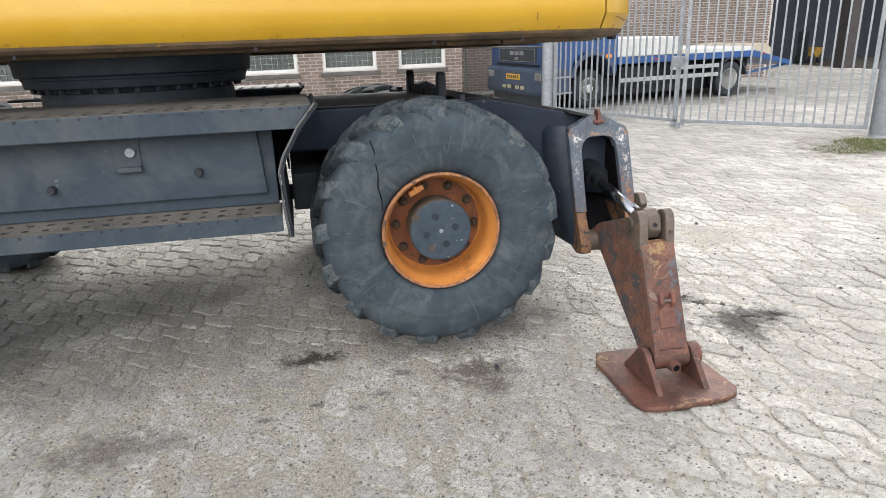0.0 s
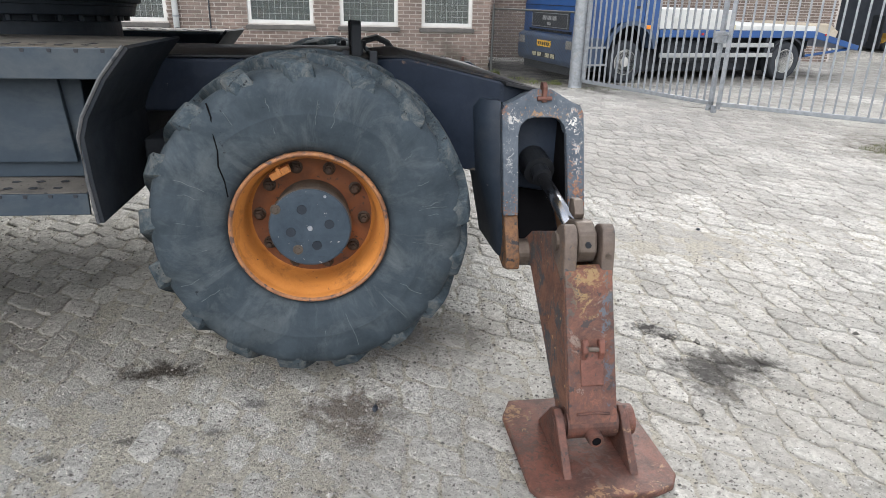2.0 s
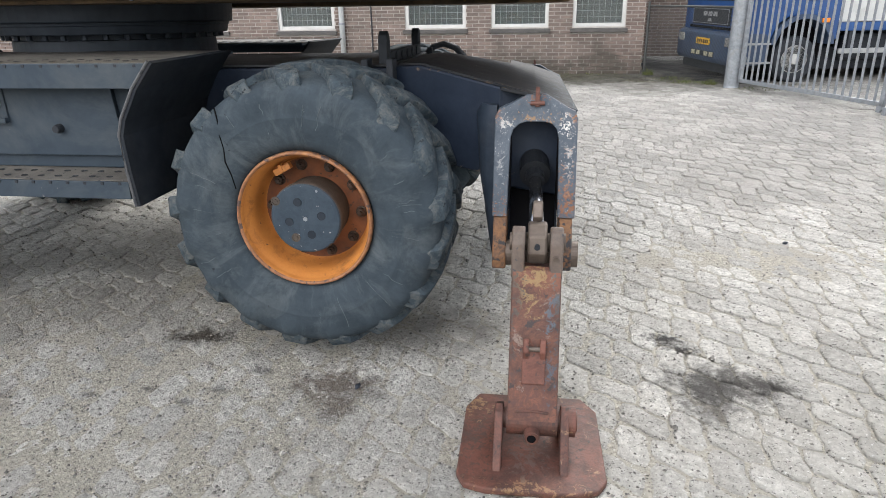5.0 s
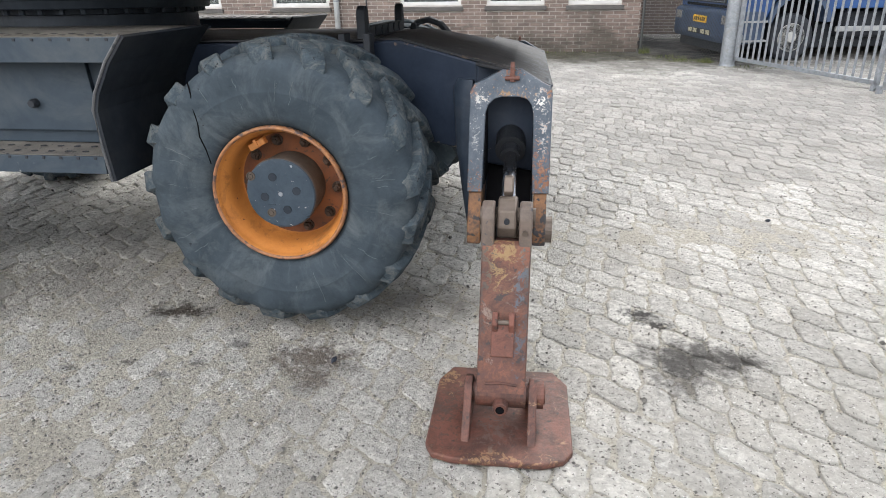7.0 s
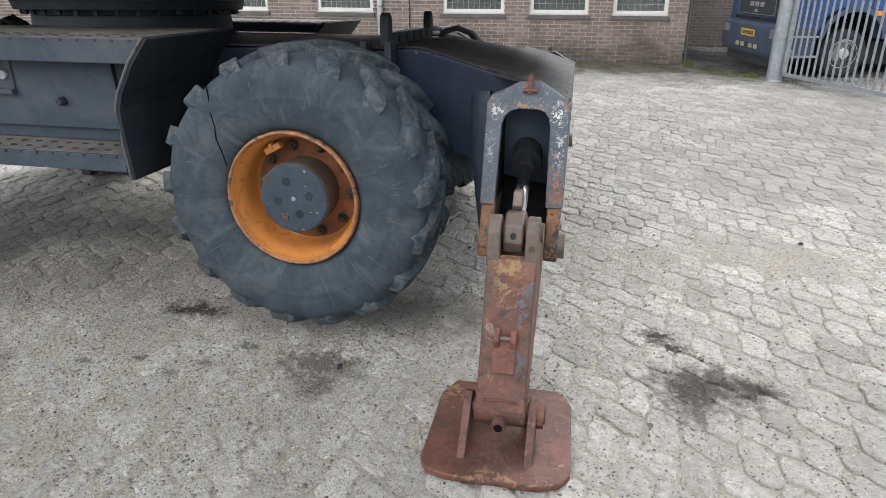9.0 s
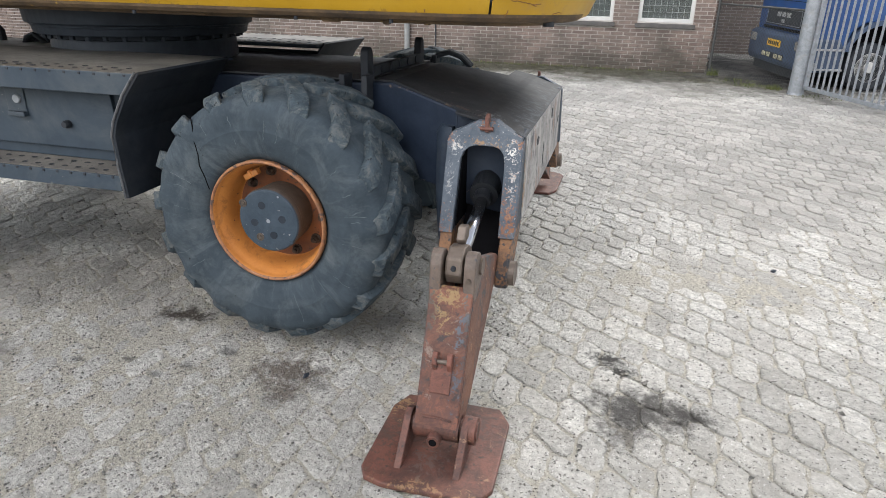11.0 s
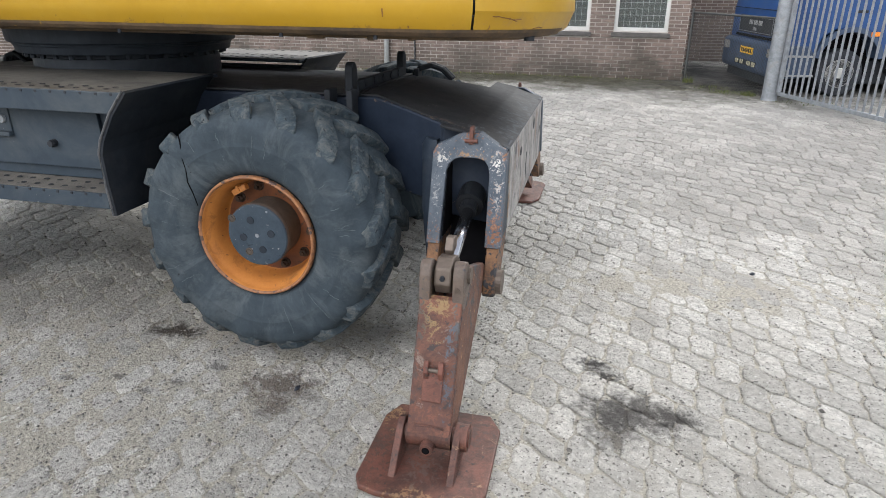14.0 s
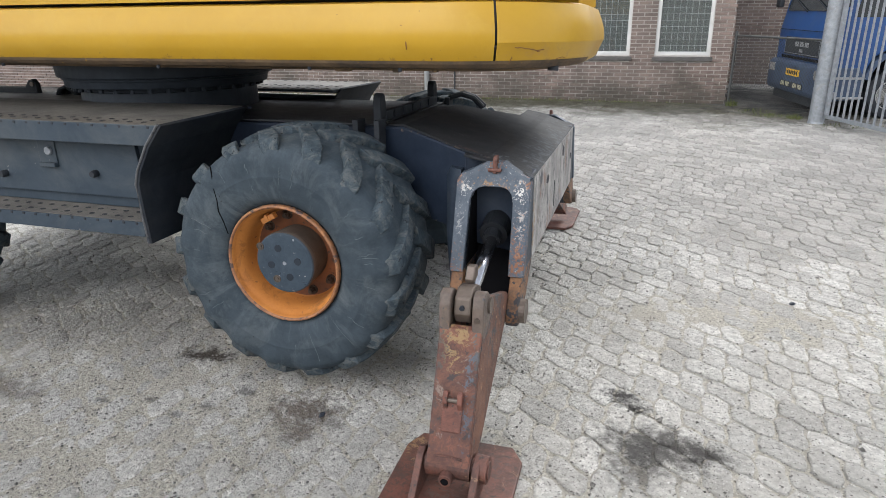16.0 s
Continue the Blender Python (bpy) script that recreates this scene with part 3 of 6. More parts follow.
for i, (a, b) in enumerate(WINDOWS):
    window(i + 1, a, b)
room = obj("room", bm_box(-16.9, WALL_X - 0.35, WALL_Y + 0.4, WALL_Y + 4.2, 0.02, 3.3), M_ROOM)
for f in room.data.polygons:
    f.flip()
bm = bmesh.new()
bm.from_mesh(room.data)
bmesh.ops.delete(bm, geom=[f for f in bm.faces if abs(f.calc_center_median().y - WALL_Y - 0.4) < 0.01], context="FACES")
bm.to_mesh(room.data)
bm.free()
tagged(room, "dim office interior behind the windows", "room", kind="structure")
roof = tagged(obj("roof", bm_box(-17.2, WALL_X + 0.2, WALL_Y - 0.25, WALL_Y + 4.9, 3.4, 3.6, 0.01), M_GREYMETAL), "flat roof edge of the brick building", "roof", kind="structure")

# drain pipe and cable on the wall
dp = root("drainpipe", "pale grey plastic drainpipe on the brick wall", "pipe", at=(-2.76, WALL_Y - 0.07, 0))
dp.matrix_world = Matrix.Translation(dp.location)
part("pipe", bm_rod((0, 0, 0), (0, 0, 3.4), 0.05, steps=20), M_CONCRETE, dp, smooth=True)
for z in (0.9, 2.2):
    part("clamp", bm_lathe([(z - 0.015, 0.054), (z - 0.012, 0.06), (z + 0.012, 0.06), (z + 0.015, 0.054)], "z", steps=20), M_GALV, dp)
tagged(obj("wall_cable", bm_rod((-2.22, WALL_Y - 0.012, 0.0), (-2.22, WALL_Y - 0.012, 3.4), 0.012, steps=8), M_BLACK), "thin black cable running up the brick wall", "cable")

# hall with an open dark bay beyond the yard
bm = bmesh.new()
bm_box(11.9, 30, 20.0, 20.2, 0, 7, bm=bm)
bm_box(29.8, 30, 9.0, 20.0, 0, 7, bm=bm)
bm_box(11.9, 30, 13.0, 20.2, 6.8, 7.0, bm=bm)
bm_box(11.8, 11.9, BACK_Y + 0.32, 20.2, 0, 7, bm=bm)
tagged(obj("wall_hall", bm, M_HALL), "dark open steel hall at the end of the yard", "hall", kind="structure")
for x in (15.6, 19.4):
    tagged(obj("hall_post", bm_box(x, x + 0.45, 15.0, 15.4, 0, 6.8, 0.02), M_BROWNPOST), "brown steel post of the hall front", "post", "posts of the hall")

# unseen pale wall, added behind the camera: shapes the light and closes the yard
tagged(obj("wall_opposite", bm_box(-20, 6, -11.3, -11.0, 0, 3.2), M_UNSEENWALL), "unseen plain pale wall added to shape the light on the machine", "wall", kind="structure")


# ---- wheeled excavator, jacked up on its outriggers ----
MID = 1.02             # plane of symmetry
HUB_Z = 0.617
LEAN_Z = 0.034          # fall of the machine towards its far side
ex = root("wheeled_excavator", "yellow wheeled excavator jacked up on rusty outriggers", "excavator", at=(0, MID, 0))
ex.matrix_world = Matrix.Identity(4)
ex.location = (0, 0, 0)


def mirrored(bm):
    own = bm.copy()
    bmesh.ops.transform(own, matrix=Matrix.Translation((0, 2 * MID, 0)) @ Matrix.Diagonal((1, -1, 1, 1)), verts=own.verts)
    bmesh.ops.reverse_faces(own, faces=own.faces)
    return own


# --- wheels ---
TYRE_R, TYRE_W = 0.515, 0.45


def tyre_mesh():
    half = [(0.045, 0.25), (0.02, 0.264), (0.004, 0.28), (-0.006, 0.298), (-0.0145, 0.33), (-0.0185, 0.36), (-0.0205, 0.379), (-0.0212, 0.382), (-0.0204, 0.385), (-0.0205, 0.405), (-0.0185, 0.43), (-0.012, 0.462), (0.0, 0.487),
            (0.016, 0.500), (0.04, 0.508), (0.08, 0.510), (0.13, 0.511), (0.225, 0.512)]
    prof = half + [(TYRE_W - y, r) for y, r in half[-2::-1]]
    prof += [(TYRE_W - 0.05, 0.24), (0.05, 0.24)]
    bm = bm_lathe(prof, "y", steps=204, closed=True)
    rnd = random.Random(4)
    for v in bm.verts:
        r = math.hypot(v.co.x, v.co.z)
        if r > 0.3:
            k = 1 + 0.004 * noise.noise(v.co * 9.0)
            v.co.x *= k
            v.co.z *= k
            v.co.y += 0.004 * noise.noise(v.co * 7.0 + Vector((3, 1, 2)))
        if 0.40 < r < 0.495 and v.co.y < 0.1:
            # shallow ribs that run up into the tread bars
            rib = max(0.0, math.cos(17 * (math.atan2(v.co.z, v.co.x) - 0.06)) + 0.35) ** 0.8
            v.co.y -= 0.0095 * rib * min(1.0, (r - 0.40) / 0.05)
    return bm


def lug_mesh(bm, a0, side, rnd):
    """One bar of tread from the sidewall over the shoulder to the middle."""
    # distance in from the face, top radius, half width, sweep
    rows = [(-0.0155, 0.455, 0.8, -0.035), (-0.0105, 0.482, 0.95, -0.02), (-0.005, 0.505, 1.0, -0.005), (0.007, 0.530, 1.0, 0.01),
            (0.05, 0.543, 1.0, 0.05), (0.115, 0.548, 0.95, 0.14), (0.175, 0.548, 0.9, 0.22), (0.235, 0.544, 0.85, 0.29)]
    w = 0.08 * rnd.uniform(0.9, 1.1)
    wear = rnd.uniform(-0.006, 0.002)
    rings = []
    for y, top, k, sweep in rows:
        yy = y if side > 0 else TYRE_W - y
        a = a0 + sweep
        half = w * k * (1 if top > 0.5 else 1.0)
        t = top + (wear if top > 0.52 else 0) + rnd.uniform(-0.002, 0.002)
        base = t - (0.012 if top < 0.51 else 0.045)
        ring = []
        for da, r in ((-half * 1.12, base), (-half, t - 0.006), (-half * 0.88, t), (half * 0.88, t), (half, t - 0.006), (half * 1.12, base)):
            aa = a + da + rnd.uniform(-0.006, 0.006)
            push = 0.0
            if top < 0.51:
                push = 0.014 if r == base else (0.004 if abs(da) == half else 0.0)
            ring.append(bm.verts.new((r * math.cos(aa), yy + (push if side > 0 else -push), r * math.sin(aa))))
        rings.append(ring)
    faces = []
    for p, q in zip(rings, rings[1:]):
        for i in range(5):
            faces.append(bm.faces.new((p[i], p[i + 1], q[i + 1], q[i])))
    faces.append(bm.faces.new(rings[0]))
    faces.append(bm.faces.new(rings[-1]))
    bmesh.ops.recalc_face_normals(bm, faces=faces)


def wheel(name, label):
    rnd = random.Random(11)
    w = root(name, label, "wheel")
    ty = part("tyre", tyre_mesh(), M_RUBBER, w, "worn black rubber tyre with cracked sidewall", smooth=True)
    bm = bmesh.new()
    n = 17
    for i in range(n):
        lug_mesh(bm, 2 * math.pi * i / n + 0.1, 1, rnd)
        lug_mesh(bm, 2 * math.pi * (i + 0.5) / n + 0.1, -1, rnd)
    bmesh.ops.bevel(bm, geom=[e for e in bm.edges if e.is_manifold and e.calc_face_angle(0) > 0.8], offset=0.003, segments=1, affect="EDGES", clamp_overlap=True)
    soften(part("tread", bm, M_RUBBERLUG, w, "worn chunky diagonal tread bars"), 30)
    # cracks and cuts in the sidewall
    for k, pts in enumerate(([(-0.250, 0.115), (-0.252, 0.17), (-0.265, 0.22), (-0.262, 0.27), (-0.270, 0.32), (-0.272, 0.37), (-0.285, 0.41)],
                             [(-0.12, 0.40), (-0.10, 0.355)])):
        bm_tube_pts = []
        for x, z in pts:
            r = math.hypot(x, z)
            y = np.interp(r, [0.264, 0.28, 0.298, 0.33, 0.36, 0.385, 0.405, 0.43, 0.462, 0.49], [0.02, 0.004, -0.006, -0.0145, -0.0185, -0.0204, -0.0212, -0.0225, -0.018, -0.004])
            bm_tube_pts.append((x, float(y) - 0.0005, z))
        part("crack", bm_tube(bm_tube_pts, 0.0026 if k == 0 else 0.0016, steps=5), M_HOLESHADE, w)
    prof = [(0.022, 0.257), (0.008, 0.258), (0.0, 0.254), (0.0, 0.249), (0.006, 0.245), (0.02, 0.241), (0.034, 0.239), (0.042, 0.232), (0.06, 0.229), (0.068, 0.224), (0.10, 0.222), (0.125, 0.216),
            (0.155, 0.213), (0.165, 0.206), (0.168, 0.19), (0.172, 0.14), (0.19, 0.12)]
    for k in range(24):
        # pale creases across the sidewall
        a = rnd.uniform(0, 2 * math.pi)
        r0, r1 = rnd.uniform(0.31, 0.40), rnd.uniform(0.41, 0.455)
        pts = []
        for i in range(5):
            r = r0 + (r1 - r0) * i / 4
            y = np.interp(r, [0.298, 0.33, 0.36, 0.385, 0.405, 0.43, 0.462], [-0.006, -0.0145, -0.0185, -0.0204, -0.021, -0.0225, -0.018])
            b = a + rnd.uniform(-0.012, 0.012)
            pts.append((r * math.cos(b), float(y) - 0.0005, r * math.sin(b)))
        part("crease", bm_tube(pts, 0.0009, steps=4), M_CREASE, w)
    part("rim", bm_lathe(prof, "y", steps=72, caps=False), M_ORANGE, w, "orange steel rim with a rusty edge", smooth=True)
    part("rim_lip", bm_lathe([(0.023, 0.2585), (0.008, 0.2595), (-0.002, 0.255), (-0.002, 0.249), (0.006, 0.2445)], "y", steps=72, caps=False), M_LIP, w, "worn rusty lip of the rim", smooth=True)
    part("disc", bm_lathe([(0.163, 0.205), (0.1625, 0.15), (0.166, 0.11)], "y", steps=48, caps=False), M_RUSTSHADE, w)
    part("hub", bm_lathe([(0.17, 0.128), (0.06, 0.132), (0.05, 0.136), (0.038, 0.136), (0.03, 0.134)], "y", steps=48), M_HUBSIDE, w, "dusty brown hub drum", smooth=False)
    cap = bm_lathe([(0.034, 0.133), (0.026, 0.133), (0.022, 0.129), (0.021, 0.12)], "y", steps=48)
    hub = part("hub_cap", cap, M_HUB, w, "scratched grey-blue hub cap", smooth=False)
    for x, z in ((-0.024, 0.065), (0.063, 0.0135), (0.02, -0.06), (-0.063, -0.012)):
        bm = bm_lathe([(0.0195, 0.0145), (0.019, 0.016), (0.0205, 0.016), (0.0205, 0.0145)], "y", (x, 0, z), 20)
        bm_lathe([(0.0203, 0.0145), (0.0207, 0.0)], "y", (x, 0, z), 20, bm)
        part("bolt_hole", bm, M_RING, hub)
    for x, z in ((-0.108, 0.067), (-0.043, -0.074)):
        bm = bm_lathe([(0.021, 0.017), (0.018, 0.017), (0.018, 0.0135), (0.0205, 0.0125), (0.0205, 0.008), (0.017, 0.0075), (0.017, 0.0)], "y", (x, 0, z), 20)
        part("drain_plug", bm, M_HUBSIDE, hub)
    part("centre_mark", bm_lathe([(0.021, 0.009), (0.0185, 0.008), (0.018, 0.0)], "y", (0, 0, 0), 14), M_GALV, hub)
    part("paint_spot", bm_lathe([(0.021, 0.005), (0.0195, 0.004), (0.0195, 0.0)], "y", (0.052, 0, 0.108), 10), M_GALV, hub)
    for dx, dz, lx in ((-0.055, -0.045, 0.03), (-0.05, -0.052, 0.026), (0.075, -0.082, 0.03), (0.08, -0.09, 0.024), (0.02, -0.105, 0.025)):
        part("cast_mark", bm_box(dx, dx + lx, 0.0195, 0.022, dz, dz + 0.004), M_HUB, hub)
    for i in range(10):
        a = radians(33 + 36 * i)
        x, z = 0.178 * math.cos(a), 0.178 * math.sin(a)
        bm = bm_lathe([(0.166, 0.022), (0.158, 0.022), (0.156, 0.018)], "y", (x, 0, z), 16)
        bm_lathe([(0.16, 0.0175), (0.142, 0.0175), (0.139, 0.015)], "y", (x, 0, z), 6, bm)
        bm_lathe([(0.15, 0.009), (0.128, 0.009), (0.127, 0.007)], "y", (x, 0, z), 10, bm)
        part("wheel_nut", bm, M_STEELDARK, w)
    m = Matrix.Translation((0, 0, 0)) @ Matrix.Rotation(radians(-118), 4, "Y")
    bm = bm_box(0.184, 0.209, 0.07, 0.10, -0.035, 0.035, 0.004, m=m)
    bm_box(0.192, 0.217, 0.065, 0.10, -0.006, 0.006, 0.002, bm, m)
    part("valve_guard", bm, M_ORANGE, w)
    return w


M_RUBBERLUG = material("tread_rubber", (0.02, 0.032, 0.042), (0.052, 0.07, 0.084), 13.0, (0.8, 0.95), stain=(0.125, 0.13, 0.125), stain_scale=18.0,
                       stain_at=0.57, stain_soft=0.1, bump=0.7, bump_scale=80.0, fray=0.78, crisp=0.12, speck=(0.012, 0.016, 0.02), speck_scale=50.0, speck_at=0.62, gloss=0.25)
M_LIP = material("worn_rim_lip", (0.16, 0.07, 0.035), (0.34, 0.15, 0.06), 14.0, (0.5, 0.75), fray=0.78, crisp=0.1, speck=(0.07, 0.045, 0.04), speck_scale=30.0, speck_at=0.56, bump=0.3)
M_CREASE = material("pale_rubber_crease", (0.07, 0.085, 0.092), (0.13, 0.15, 0.155), 30.0, (0.8, 0.95), bump=0.0, gloss=0.2)
M_STEELDARK = material("dark_brown_nut", (0.03, 0.022, 0.017), (0.08, 0.05, 0.035), 20.0, (0.5, 0.75), metal=0.3, bump=0.3)

wh = wheel("wheel", "worn tyre on an orange rim")
wh.parent = ex
del wh["category"]
wh.location = (0, 0, HUB_Z)
for x, far in ((0.0, True), (-2.53, False), (-2.53, True)):
    c = copy_thing(wh, pose(x, 2.38 if far else 0.0, HUB_Z - (0.071 if far else 0.0), 0, 0, 180 if far else 0))
    c.parent = ex

# --- undercarriage ---
FRAME = [(-3.3, 0.74), (-3.3, 1.11), (0.24, 1.11), (0.24, 0.72), (-0.34, 0.68), (-0.38, 0.91), (-0.64, 0.91), (-0.70, 0.66), (-2.2, 0.66)]
part("main_frame", bm_prism(FRAME, "y", 0.56, 2 * MID - 0.56, 0.012), M_NAVY, ex, "dark navy welded steel frame")
part("frame_top", bm_box(-3.3, 0.22, 0.58, 2 * MID - 0.58, 1.112, 1.122, 0.003), M_TOPDARK, ex, "dusty black top plate")
part("dust_layer", bm_box(-3.28, -1.72, 0.64, 2 * MID - 0.6, 1.1225, 1.126), M_DUSTSHEEN, ex, "pale dust on the frame with sky sheen in its colour")
part("axle_bracket", bm_box(-0.61, -0.33, 0.42, 1.3, 0.66, 0.835, 0.01), M_BLACK, ex, "black steel axle bracket")
axle = part("axle", bm_rod((0, 0.25, HUB_Z), (0, 2 * MID - 0.25, HUB_Z - 0.06), 0.11, steps=24), M_NAVY, ex, smooth=False)
part("axle", bm_rod((-2.53, 0.25, HUB_Z), (-2.53, 2 * MID - 0.25, HUB_Z - 0.06), 0.11, steps=24), M_NAVY, ex)
part("axle_housing", bm_lathe([(0.62, 0.14), (0.7, 0.22), (1.02, 0.25), (1.34, 0.22), (1.42, 0.14)], "y", (0, 0, HUB_Z), 24), M_NAVY, ex)
part("drive_shaft", bm_rod((-2.5, MID, HUB_Z), (-0.2, MID, HUB_Z), 0.045), M_BLACK, ex)

# tail beam sloping down to the outrigger box
def spread(bm, start):
    """The sides spread towards the outrigger box."""
    for v in bm.verts:
        k = min(1.0, (v.co.x - 0.24) / 0.46)
        near = start + (0.36 - start) * k
        v.co.y = near if v.co.y < 0.5 else 2 * MID - near - 0.25
    return bm


def bevelled(bm, w=0.01):
    bmesh.ops.bevel(bm, geom=bm.edges[:], offset=w, segments=2, profile=0.5, affect="EDGES", clamp_overlap=True)
    return bm


bm = bevelled(spread(bm_prism([(0.24, 0.74), (0.24, 1.115), (0.36, 1.125), (0.70, 1.055), (0.70, 0.70)], "y", 0.0, 1.0), 0.56))
bm_prism([(0.695, 0.70), (0.695, 1.053), (0.835, 1.02), (0.978, 0.965), (0.978, 0.62), (0.72, 0.66)], "y", 0.362, 2 * MID - 0.362, 0.01, bm)
tail = part("tail_beam", bm, M_NAVY, ex, "chipped dark navy steel beam")
bm = spread(bm_prism([(0.25, 1.119), (0.25, 1.126), (0.36, 1.134), (0.70, 1.064), (0.70, 1.055), (0.36, 1.125)], "y", 0.0, 1.0), 0.575)
bm_prism([(0.70, 1.055), (0.70, 1.064), (0.79, 1.041), (0.79, 1.032)], "y", 0.362, 2 * MID - 0.362, 0, bm)
part("beam_top", bm, M_WORNTOP, tail, "scuffed dusty top plate")
part("ridge_plate", bm_prism([(0.70, 1.045), (0.70, 1.057), (0.79, 1.040), (0.835, 1.030), (0.99, 0.974), (0.982, 0.962), (0.835, 1.018)], "y", 0.318, 2 * MID - 0.318, 0.003), M_WORNTOP, tail, "ridge plate scuffed to bare metal")
part("end_plate", bm_box(0.976, 0.987, 0.37, 2 * MID - 0.37, 0.615, 0.966, 0.003), M_ENDPLATE, tail, "scraped end plate with bare and rusty patches")
for y, z, ry, rz in ((0.72, 0.87, 0.035, 0.02), (1.25, 0.9, 0.03, 0.03), (1.6, 0.80, 0.02, 0.02), (0.95, 0.74, 0.012, 0.07)):
    own = bm_lathe([(0.986, 1.0), (0.9885, 1.0), (0.9885, 0.0)], "x", steps=20)
    bmesh.ops.transform(own, matrix=Matrix.Translation((0, y, z)) @ Matrix.Diagonal((1, ry, rz, 1)), verts=own.verts)
    part("end_hole", own, M_BLACK, tail)

# lifting lugs and their cross plate
for y in (0.66, 2 * MID - 0.66):
    lug = bm_prism([(y - 0.032, 0.95), (y - 0.032, 1.21), (y - 0.026, 1.24), (y - 0.01, 1.256), (y + 0.012, 1.256), (y + 0.026, 1.24), (y + 0.032, 1.21), (y + 0.032, 0.95)], "x", 0.155, 0.195, 0.006)
    part("lifting_lug", lug, M_BLACK, ex, "black steel lifting lug")
for x in (0.13, 0.235):
    for y0 in (0.49, 2 * MID - 0.57):
        part("upright_plate", bm_box(x - 0.014, x + 0.014, y0, y0 + 0.08, 0.70, 1.15, 0.004), M_BLACK, ex)
bm = bm_box(0.17, 0.2, 0.68, 2 * MID - 0.68, 1.115, 1.17, 0.004)
for i in range(5):
    y = 0.78 + i * 0.12
    bm_lathe([(0.164, 0.0), (0.165, 0.022), (0.206, 0.022), (0.207, 0.0)], "x", (0, y, 1.145), 12, bm)
part("cross_plate", bm, M_BLACK, ex)
for dy in (0.0, 0.045):
    part("hydraulic_hose", bm_tube([(0.21, 1.5 + dy, 1.11), (0.25, 1.51 + dy, 1.15), (0.31, 1.54 + dy, 1.165), (0.37, 1.58 + dy, 1.14), (0.42, 1.62 + dy, 1.08)], 0.017), M_BLACK, ex)

# --- outrigger box across the tail ---
# near end: face leans out towards the bottom
BX0, BX1 = 0.685, 0.985


def housing():
    """Two cheeks, a gabled hood and a back for one leg."""
    bm = bmesh.new()
    cheek = [(0.30, 0.975), (0.178, 0.605), (0.40, 0.605), (0.50, 0.70), (0.50, 0.95), (0.44, 0.985)]
    bm_prism(cheek, "x", BX0, BX0 + 0.055, 0.008, bm)
    bm_prism(cheek, "x", BX1 - 0.06, BX1 - 0.002, 0.008, bm)
    hood = [(BX0 + 0.002, 0.94), (BX0 + 0.03, 0.972), (0.835, 1.015), (BX1 - 0.03, 0.955), (BX1 - 0.004, 0.93), (BX1 - 0.06, 0.90), (BX1 - 0.075, 0.93), (BX1 - 0.11, 0.948),
            (BX0 + 0.11, 0.948), (BX0 + 0.07, 0.93), (BX0 + 0.055, 0.90)]
    bm_prism(hood, "y", 0.30, 0.5, 0.005, bm)
    # inside back and floor close it off
    bm_prism([(0.47, 0.97), (0.47, 0.70), (0.20, 0.43), (0.215, 0.415), (0.49, 0.69), (0.49, 0.97)], "x", BX0 + 0.05, BX1 - 0.055, 0, bm)
    return bm


def face_rim():
    """Worn front edge of the housing: a bent frame round the opening."""
    bm = bmesh.new()
    lean = (0.30 - 0.175) / (0.975 - 0.60)

    def front(z):
        return 0.30 + (z - 0.975) * lean
    outer = [(BX0 - 0.003, 0.60), (BX0 - 0.003, 0.955), (BX0 + 0.012, 0.982), (BX0 + 0.05, 0.998), (0.80, 1.033), (0.87, 1.033), (BX1 - 0.05, 0.995), (BX1 - 0.008, 0.975), (BX1 + 0.003, 0.95), (BX1 + 0.003, 0.60)]
    inner = [(0.737, 0.60), (0.742, 0.88), (0.752, 0.91), (0.775, 0.93), (0.80, 0.937), (0.87, 0.937), (0.895, 0.93), (0.912, 0.91), (0.92, 0.88), (0.925, 0.60)]
    rings = []
    for pts, push in ((outer, 0.0), (inner, 0.0), (inner, 0.05), (outer, 0.05)):
        rings.append([bm.verts.new((x, front(z) - 0.012 + push, z)) for x, z in pts])
    for p, q in zip(rings, rings[1:] + rings[:1]):
        for i in range(len(outer) - 1):
            bm.faces.new((p[i], p[i + 1], q[i + 1], q[i]))
    for k in (0, len(outer) - 1):
        bm.faces.new([r[k] for r in rings])
    bmesh.ops.recalc_face_normals(bm, faces=bm.faces)
    bmesh.ops.bevel(bm, geom=[e for e in bm.edges if e.calc_face_angle(0) > 0.9], offset=0.003, segments=1, affect="EDGES", clamp_overlap=True)
    return bm


